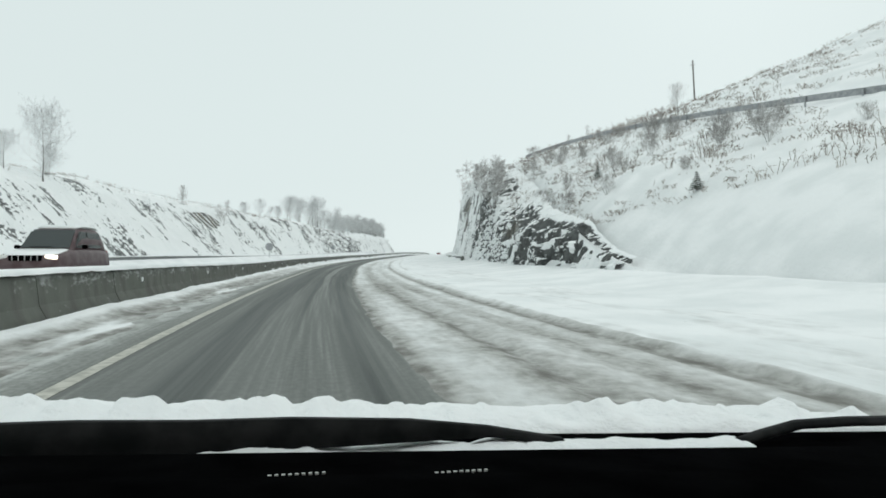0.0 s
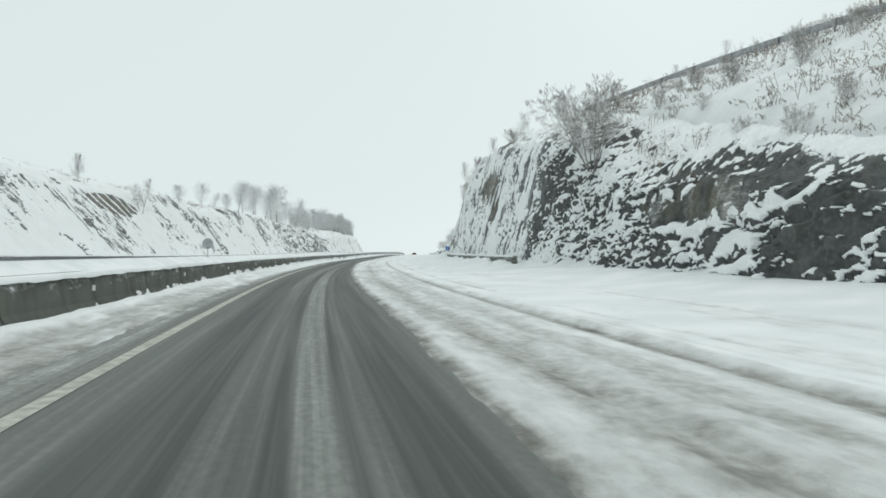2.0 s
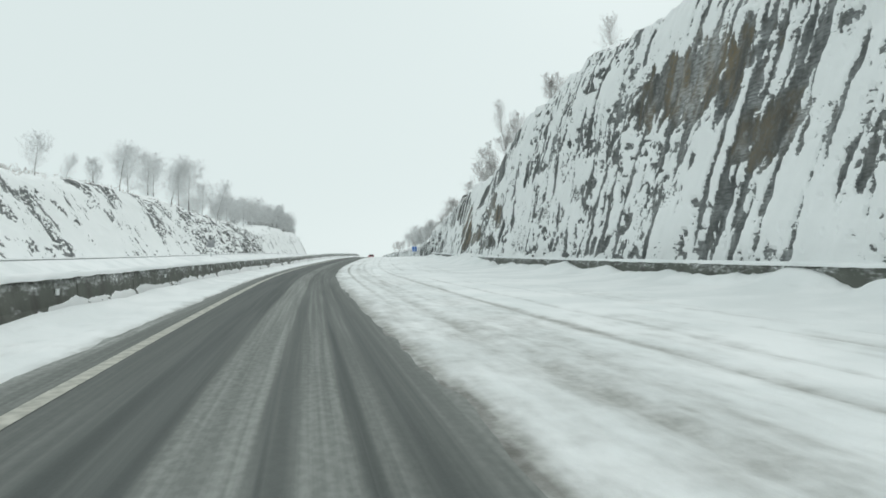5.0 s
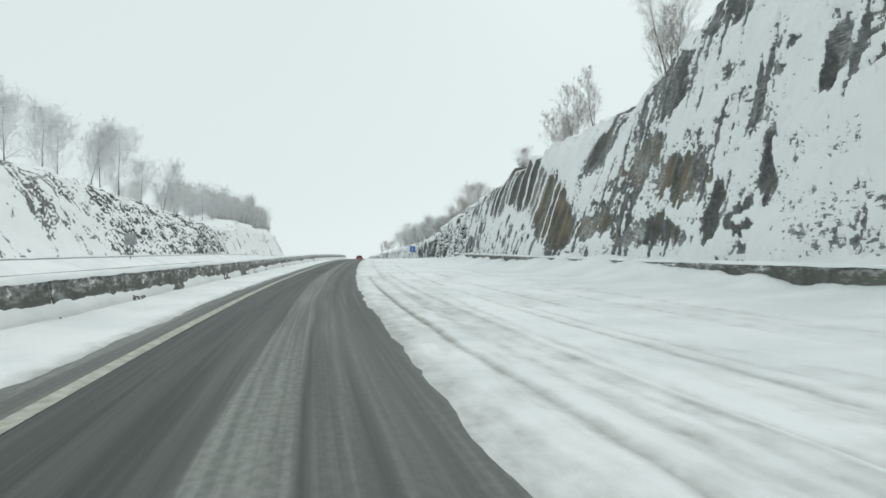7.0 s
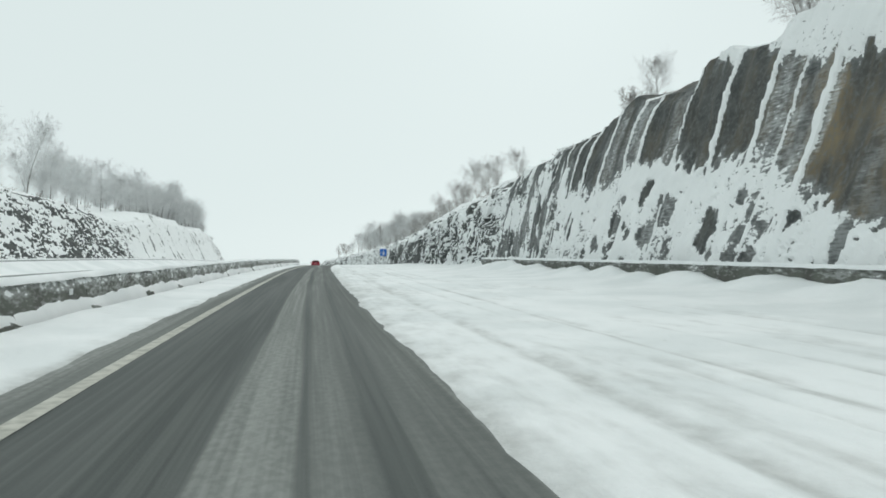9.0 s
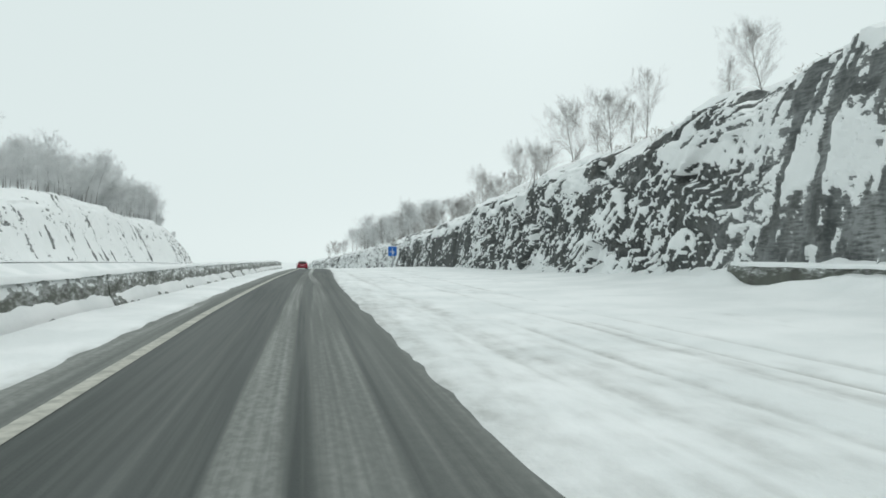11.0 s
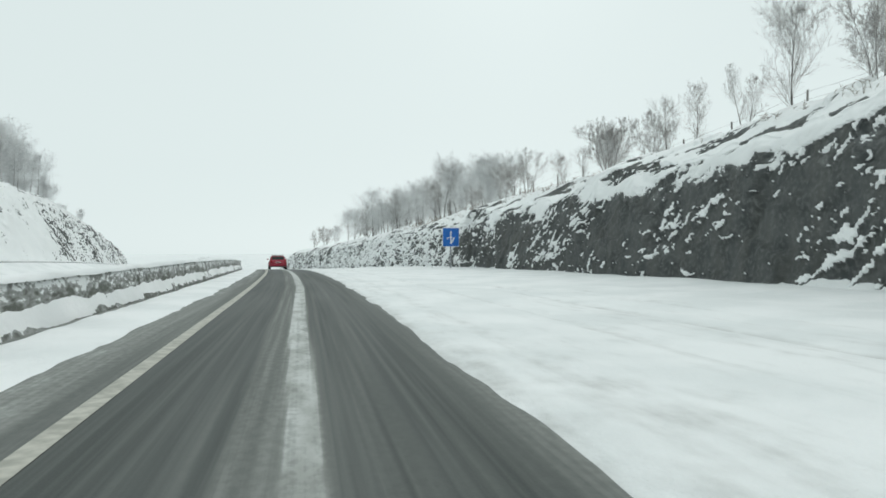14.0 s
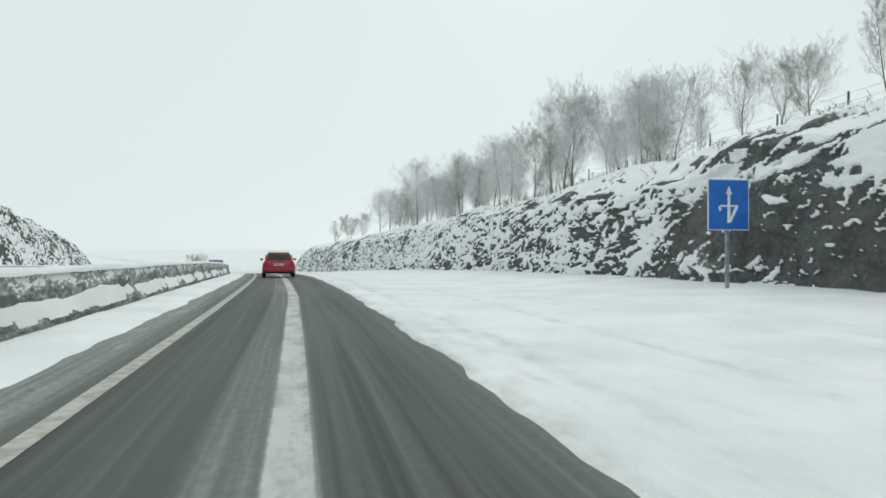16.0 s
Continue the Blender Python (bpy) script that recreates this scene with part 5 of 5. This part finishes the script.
# ---- vehicles ----
def loft(bm, rings):
    made = [[bm.verts.new(p) for p in ring] for ring in rings]
    n = len(made[0])
    for a, b in zip(made, made[1:]):
        for i in range(n):
            bm.faces.new((a[i], a[(i + 1) % n], b[(i + 1) % n], b[i]))
    bm.faces.new(made[0][::-1])
    bm.faces.new(made[-1])
    bmesh.ops.recalc_face_normals(bm, faces=bm.faces)
    for f in bm.faces:
        f.smooth = True
    return bm


def ring(y, half, low, high, soft=0.14, pinch=1.0):
    """A rounded cross-section of a body at y."""
    pts = []
    for sx, z, w in ((1, low, half * 0.93), (1, low + soft, half), (1, (low + high) / 2, half * 1.01), (1, high - soft, half * (0.97 * pinch)), (1, high - soft * 0.25, half * 0.90 * pinch), (1, high, half * 0.72 * pinch)):
        pts.append((w * sx, y, z))
    return pts + [(-x, yy, z) for x, yy, z in reversed(pts)]


def wheel(parent, x, y, r=0.31):
    side = 1 if x > 0 else -1
    bm = bmesh.new()
    bmesh.ops.create_cone(bm, cap_ends=True, segments=24, radius1=r, radius2=r, depth=0.19, matrix=pose(x, y, r, 0, 90, 0))
    bmesh.ops.bevel(bm, geom=[e for e in bm.edges if len({round(v.co.x, 4) for v in e.verts}) == 1], offset=0.03, segments=2, affect="EDGES")
    w = part("wheel", bm, RUBBER, parent, "black tyre")
    bm = bmesh.new()
    bmesh.ops.create_cone(bm, cap_ends=True, segments=20, radius1=r * 0.62, radius2=r * 0.55, depth=0.03, matrix=pose(x + side * 0.095, y, r, 0, 90 * side, 0))
    part("rim", bm, CHROME, w, "alloy rim")


def hatchback(m, paint, label, suv=False, lit=False):
    """A car seen from behind or ahead; y runs forward, rear end at y = 0."""
    L, W, roof, belt = (4.4, 0.90, 1.88, 1.20) if suv else (4.1, 0.86, 1.37, 0.90)
    thing = bare("off_road_car" if suv else "hatchback_car", m, label, "car")
    hood = belt - (0.02 if suv else 0.06)
    part("body", loft(bmesh.new(), [ring(0.02, W * 0.90, 0.36, belt - 0.14), ring(0.12, W * 0.97, 0.27, belt - 0.02), ring(0.6, W, 0.22, belt), ring(L * 0.45, W, 0.20, belt), ring(L * 0.68, W, 0.20, belt - 0.01), ring(L * 0.72, W, 0.2, hood), ring(L - 0.35, W * 0.96, 0.22, hood - 0.14), ring(L - 0.08, W * 0.88, 0.26, hood - 0.2), ring(L, W * 0.78, 0.36, hood - 0.30)]), paint, thing)
    y0, y1 = 0.22, L * 0.70
    cabin = [ring(y0, W * 0.84, belt - 0.1, belt + 0.03, 0.05), ring(y0 + 0.16, W * 0.83, belt - 0.1, roof - 0.12, 0.1, 0.9), ring(y0 + 0.42, W * 0.83, belt - 0.1, roof - 0.01, 0.12, 0.86), ring(L * 0.42, W * 0.83, belt - 0.1, roof, 0.12, 0.86), ring(L * 0.52, W * 0.83, belt - 0.1, roof - 0.05, 0.12, 0.86), ring(y1, W * 0.84, belt - 0.1, belt + 0.02, 0.05)]
    part("cabin", loft(bmesh.new(), cabin), paint, thing)

    def pane(name, pts, thick):
        bm = bmesh.new()
        front = bm.faces.new([bm.verts.new(p) for p in pts])
        out = bmesh.ops.extrude_face_region(bm, geom=[front])
        bmesh.ops.translate(bm, vec=thick, verts=[e for e in out["geom"] if isinstance(e, bmesh.types.BMVert)])
        bmesh.ops.recalc_face_normals(bm, faces=bm.faces)
        return part(name, bm, GLASS, thing)

    top = roof - 0.17
    pane("rear_window", [(-0.62, y0 - 0.0, belt + 0.02), (0.62, y0 - 0.0, belt + 0.02), (0.54, y0 + 0.12, top + 0.05), (-0.54, y0 + 0.12, top + 0.05)], (0, 0.04, 0))
    pane("windscreen", [(-0.68, y1 + 0.05, belt + 0.03), (0.68, y1 + 0.05, belt + 0.03), (0.58, L * 0.53 + 0.04, top + 0.09), (-0.58, L * 0.53 + 0.04, top + 0.09)], (0, -0.04, 0))
    for sx in (-1, 1):
        pane("side_window", [(sx * W * 0.845, y0 + 0.35, belt + 0.04), (sx * W * 0.845, L * 0.40, belt + 0.04), (sx * W * 0.79, L * 0.40, top + 0.03), (sx * W * 0.79, y0 + 0.45, top + 0.03)], (-sx * 0.04, 0, 0))
        pane("side_window", [(sx * W * 0.845, L * 0.42, belt + 0.04), (sx * W * 0.845, y1 - 0.22, belt + 0.04), (sx * W * 0.79, L * 0.52, top + 0.03), (sx * W * 0.79, L * 0.42, top + 0.03)], (-sx * 0.04, 0, 0))
        part("tail_lamp", box(bmesh.new(), sx * W * 0.78, 0.06, belt - 0.13, 0.17, 0.13, 0.2, 0.03), LAMP_RED, thing, "red tail lamp")
        part("head_lamp", box(bmesh.new(), sx * W * 0.70, L - 0.13, hood - 0.24, 0.30, 0.2, 0.13, 0.04), LAMP_ON if lit and sx < 0 else LAMP_CLEAR, thing, "lit headlamp" if lit else "clear headlamp")
        part("door_mirror", box(bmesh.new(), sx * (W + 0.05), L * 0.60, belt + 0.06, 0.17, 0.1, 0.12, 0.045), SHADE_DARK_PLASTIC if suv else paint, thing)
        wheel(thing, sx * (W - 0.1), 0.72)
        wheel(thing, sx * (W - 0.1), L - 0.78)
    if not suv:
        # Black strip that paints the shade below the rear bumper.
        part("bumper_shade", box(bmesh.new(), 0, 0.05, 0.30, W * 1.5, 0.14, 0.12, 0.03), SHADE_DARK_PLASTIC, thing, "black strip for the shade under the bumper")
        part("rear_wiper", box(bmesh.new(), 0.12, y0 - 0.012, belt + 0.10, 0.36, 0.02, 0.02, 0.006), RUBBER, thing)
        part("high_brake_lamp", box(bmesh.new(), 0, y0 + 0.14, roof - 0.09, 0.30, 0.04, 0.03, 0.008), LAMP_RED, thing, "red high-level brake lamp")
    part("rear_bumper", box(bmesh.new(), 0, 0.03, 0.42, W * 1.8, 0.16, 0.22, 0.05), SHADE_DARK_PLASTIC if suv else paint, thing)
    part("front_bumper", box(bmesh.new(), 0, L - 0.06, 0.42, W * 1.74, 0.18, 0.24, 0.05), SHADE_DARK_PLASTIC, thing)
    part("grille", box(bmesh.new(), 0, L - 0.03, hood - 0.26, W * 0.95, 0.1, 0.15, 0.02), SHADE_DARK_PLASTIC, thing)
    for k in range(5):
        part("grille_bar", box(bmesh.new(), -W * 0.36 + W * 0.18 * k, L + 0.022, hood - 0.26, 0.022, 0.02, 0.14, 0.004), CHROME, thing)
    part("windscreen_wiper", box(bmesh.new(), 0.1, y1 + 0.075, belt + 0.06, 0.62, 0.02, 0.02, 0.006), RUBBER, thing)
    plate = part("number_plate", box(bmesh.new(), 0, 0.012, 0.70, 0.50, 0.05, 0.11, 0.01), PLATE, thing, "pale number plate")
    for i in range(6):
        part("bar", box(bmesh.new(), -0.18 + 0.07 * i, -0.016, 0.70, 0.035, 0.006, 0.06), RUBBER, plate)
    crust = loft(bmesh.new(), [ring(y0 + 0.22, W * 0.62, roof - 0.05, roof + 0.03, 0.02), ring(y0 + 0.36, W * 0.66, roof - 0.03, roof + 0.09, 0.04), ring(L * 0.3, W * 0.68, roof - 0.02, roof + 0.10, 0.04), ring(L * 0.42, W * 0.68, roof - 0.02, roof + 0.09, 0.04), ring(L * 0.50, W * 0.62, roof - 0.06, roof + 0.02, 0.02)])
    part("roof_snow", crust, SNOW, thing, "snow on the roof")
    bonnet = loft(bmesh.new(), [ring(L * 0.73, W * 0.78, hood - 0.05, hood + 0.02, 0.02), ring(L - 0.4, W * 0.78, hood - 0.20, hood - 0.1, 0.03), ring(L - 0.16, W * 0.7, hood - 0.27, hood - 0.17, 0.02)])
    part("bonnet_snow", bonnet, SNOW, thing, "snow on the bonnet")
    return thing


hatchback(at_road(279.0, -0.32, 0.0), RED, "small red hatchback with snow on its roof, driving ahead")
hatchback(at_road(24.9, -8.0, 0.14, 180), MAROON, "dark maroon off-road car with snowy bonnet and lit headlamps", True, True)


def lorry(m):
    thing = bare("lorry", m, "grey-blue box lorry far along the road", "lorry")
    part("cargo_box", box(bmesh.new(), 0, 4.0, 2.1, 2.45, 7.8, 2.7, 0.06), GREYBLUE, thing)
    part("chassis", box(bmesh.new(), 0, 4.9, 0.72, 2.0, 9.4, 0.3, 0.03), SHADE_DARK_PLASTIC, thing)
    part("cab", box(bmesh.new(), 0, 8.9, 1.75, 2.4, 1.8, 2.1, 0.15), GREYBLUE, thing)
    for sx in (-1, 1):
        part("tail_lamp", box(bmesh.new(), sx * 1.0, 0.12, 0.72, 0.3, 0.08, 0.14, 0.02), LAMP_RED, thing)
        for y in (1.4, 2.7, 8.6):
            wheel(thing, sx * 1.05, y, 0.48)
    return thing


lorry(at_road(410, -0.6, 0.0))


# ---- a wire fence along the top of the cut ----
fence = bare("wire_fence", None, "thin wooden posts and sagging wires in snow above the cut", "fence")
posts = [(s, 19.4 + 0.25 * math.sin(s)) for s in np.arange(214, 286, 4.0)]
heads = []
for s, u in posts:
    base = place(s, u, float(land(s, u)) - 0.3)
    top = base + np.array([rng.gauss(0, 0.04), rng.gauss(0, 0.04), 1.55])
    part("post", tube(bmesh.new(), base, top, 0.05, 0.04, 7), BARK, fence)
    heads.append((base, top))
for level in (0.55, 0.75, 0.95):
    bm = bmesh.new()
    for (a, b), (c, d) in zip(heads, heads[1:]):
        p, q = a + (b - a) * level, c + (d - c) * level
        mid = (p + q) / 2 - np.array([0, 0, 0.04])
        tube(bm, p, mid, 0.005, 0.005, 4)
        tube(bm, mid, q, 0.005, 0.005, 4)
    part("wire", bm, STEEL, fence)

# ---- the car that carries the camera, standing where the drive begins ----
def host_car():
    thing = bare("car", None, "dark car with a snow-covered bonnet, black wipers and dashboard", "car")
    body = [(-3.0, 0.70, 0.40, 0.74), (-2.7, 0.82, 0.26, 0.82), (-1.5, 0.85, 0.22, 0.80), (0.2, 0.85, 0.20, 0.80), (0.80, 0.85, 0.20, 0.85), (1.2, 0.84, 0.22, 0.82), (1.7, 0.80, 0.26, 0.70), (1.9, 0.68, 0.36, 0.58)]
    part("body", loft(bmesh.new(), [[(x + 0.15, y, z) for x, y, z in ring(y, half, low, high)] for y, half, low, high in body]), SHADE_DARK_PLASTIC, thing, "dark bodywork")
    for x in (-0.60, 0.90):
        wheel(thing, x, -2.1)
        wheel(thing, x, 1.15)

    # Unseen roof and sides, added to keep sky light off the dashboard.
    shell = bmesh.new()
    arch = lambda y, half, low, high: [(0.15 + a, y, z) for a, z in ((half, low), (half, (low + high) / 2), (half * 0.86, high - 0.08), (half * 0.7, high), (-half * 0.7, high), (-half * 0.86, high - 0.08), (-half, (low + high) / 2), (-half, low))]
    hoops = [[shell.verts.new(p) for p in arch(*q)] for q in ((-2.5, 0.74, 0.74, 0.95), (-2.0, 0.80, 0.78, 1.40), (-0.9, 0.80, 0.78, 1.47), (0.1, 0.80, 0.78, 1.45), (0.33, 0.80, 0.78, 1.40))]
    for a, b in zip(hoops, hoops[1:]):
        for i in range(7):
            shell.faces.new((a[i], a[i + 1], b[i + 1], b[i]))
    shell.faces.new(hoops[0])
    part("cabin_shade", shell, SHADE_DARK_PLASTIC, thing, "unseen dark roof and sides that shade the dashboard")

    def across(xs, rows, lumps, seed):
        x = np.asarray(xs)[:, None]
        y = np.array([r[0] for r in rows])[None, :]
        z = np.array([r[1] for r in rows])[None, :] - 0.045 * np.clip(x, -0.6, 1)
        n = rough_noise(x / 0.07 + 0 * y, y / 0.07 + 0 * x, seed) - 0.5
        return np.stack(np.broadcast_arrays(x, y, z + n * np.asarray(lumps)[None, :]), -1)

    xs = np.linspace(-0.62, 0.98, 120)
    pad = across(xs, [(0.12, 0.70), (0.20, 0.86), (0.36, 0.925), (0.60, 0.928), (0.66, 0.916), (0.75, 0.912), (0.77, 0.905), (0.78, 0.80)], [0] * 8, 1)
    tagged(sheet("dashboard", pad, SHADE_DARK_PLASTIC, parent=thing), "dark grey grained dashboard top, darkened for the cabin's shade")
    # Pale bars: the glint on the defroster slots is put into their colour.
    for x0 in (-0.03, 0.128):
        slot = bmesh.new()
        for i in range(9):
            box(slot, x0 + 0.0062 * i, 0.655, 0.9165 - 0.045 * x0, 0.0032, 0.003, 0.002)
        part("slot_glint", slot, PLATE, thing, "row of pale bars for the lit defroster slots")
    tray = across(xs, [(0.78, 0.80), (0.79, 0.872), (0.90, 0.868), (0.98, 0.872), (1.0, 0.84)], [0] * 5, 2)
    tagged(sheet("scuttle", tray, SHADE_DARK_PLASTIC, parent=thing), "black scuttle panel under the windscreen")
    heap = across(np.linspace(-0.62, 0.98, 260), [(0.97, 0.84), (0.985, 0.876), (1.02, 0.884), (1.06, 0.890), (1.10, 0.884), (1.18, 0.865), (1.35, 0.84), (1.6, 0.76), (1.75, 0.66)], [0, 0.012, 0.03, 0.085, 0.085, 0.03, 0.03, 0.02, 0.0], 3)
    tagged(sheet("bonnet_snow", heap, SNOW, fields={"dirt_shade": 0.0}, parent=thing), "ragged ridge of snow on the bonnet")
    slab = across(np.linspace(-0.60, 0.62, 200), [(0.80, 0.872), (0.82, 0.886), (0.86, 0.888), (0.90, 0.885), (0.93, 0.872)], [0, 0.025, 0.03, 0.025, 0], 5)
    tagged(sheet("scuttle_snow", slab, SNOW, fields={"dirt_shade": 0.25}, parent=thing), "patchy snow behind the wipers")

    def wiper(name, spine):
        bm = bmesh.new()
        rings = []
        for x, y, z, thick in spine:
            rings.append([(x, y - 0.012, z - thick), (x, y + 0.012, z - thick), (x, y + 0.008, z), (x, y - 0.008, z)])
        loft(bm, rings)
        w = part(name, bm, RUBBER, thing, "black wiper blade and arm")
        return w

    wiper("wiper", [(-0.42, 0.84, 0.938, 0.030), (-0.253, 0.84, 0.936, 0.042), (-0.128, 0.85, 0.928, 0.036), (-0.011, 0.86, 0.924, 0.036), (0.136, 0.87, 0.913, 0.026), (0.242, 0.88, 0.897, 0.012), (0.346, 0.88, 0.876, 0.008)])
    wiper("wiper", [(0.575, 0.86, 0.859, 0.008), (0.665, 0.90, 0.864, 0.009), (0.751, 0.93, 0.868, 0.010), (0.861, 0.95, 0.864, 0.012), (0.97, 0.96, 0.858, 0.012)])
    return thing


host_car()
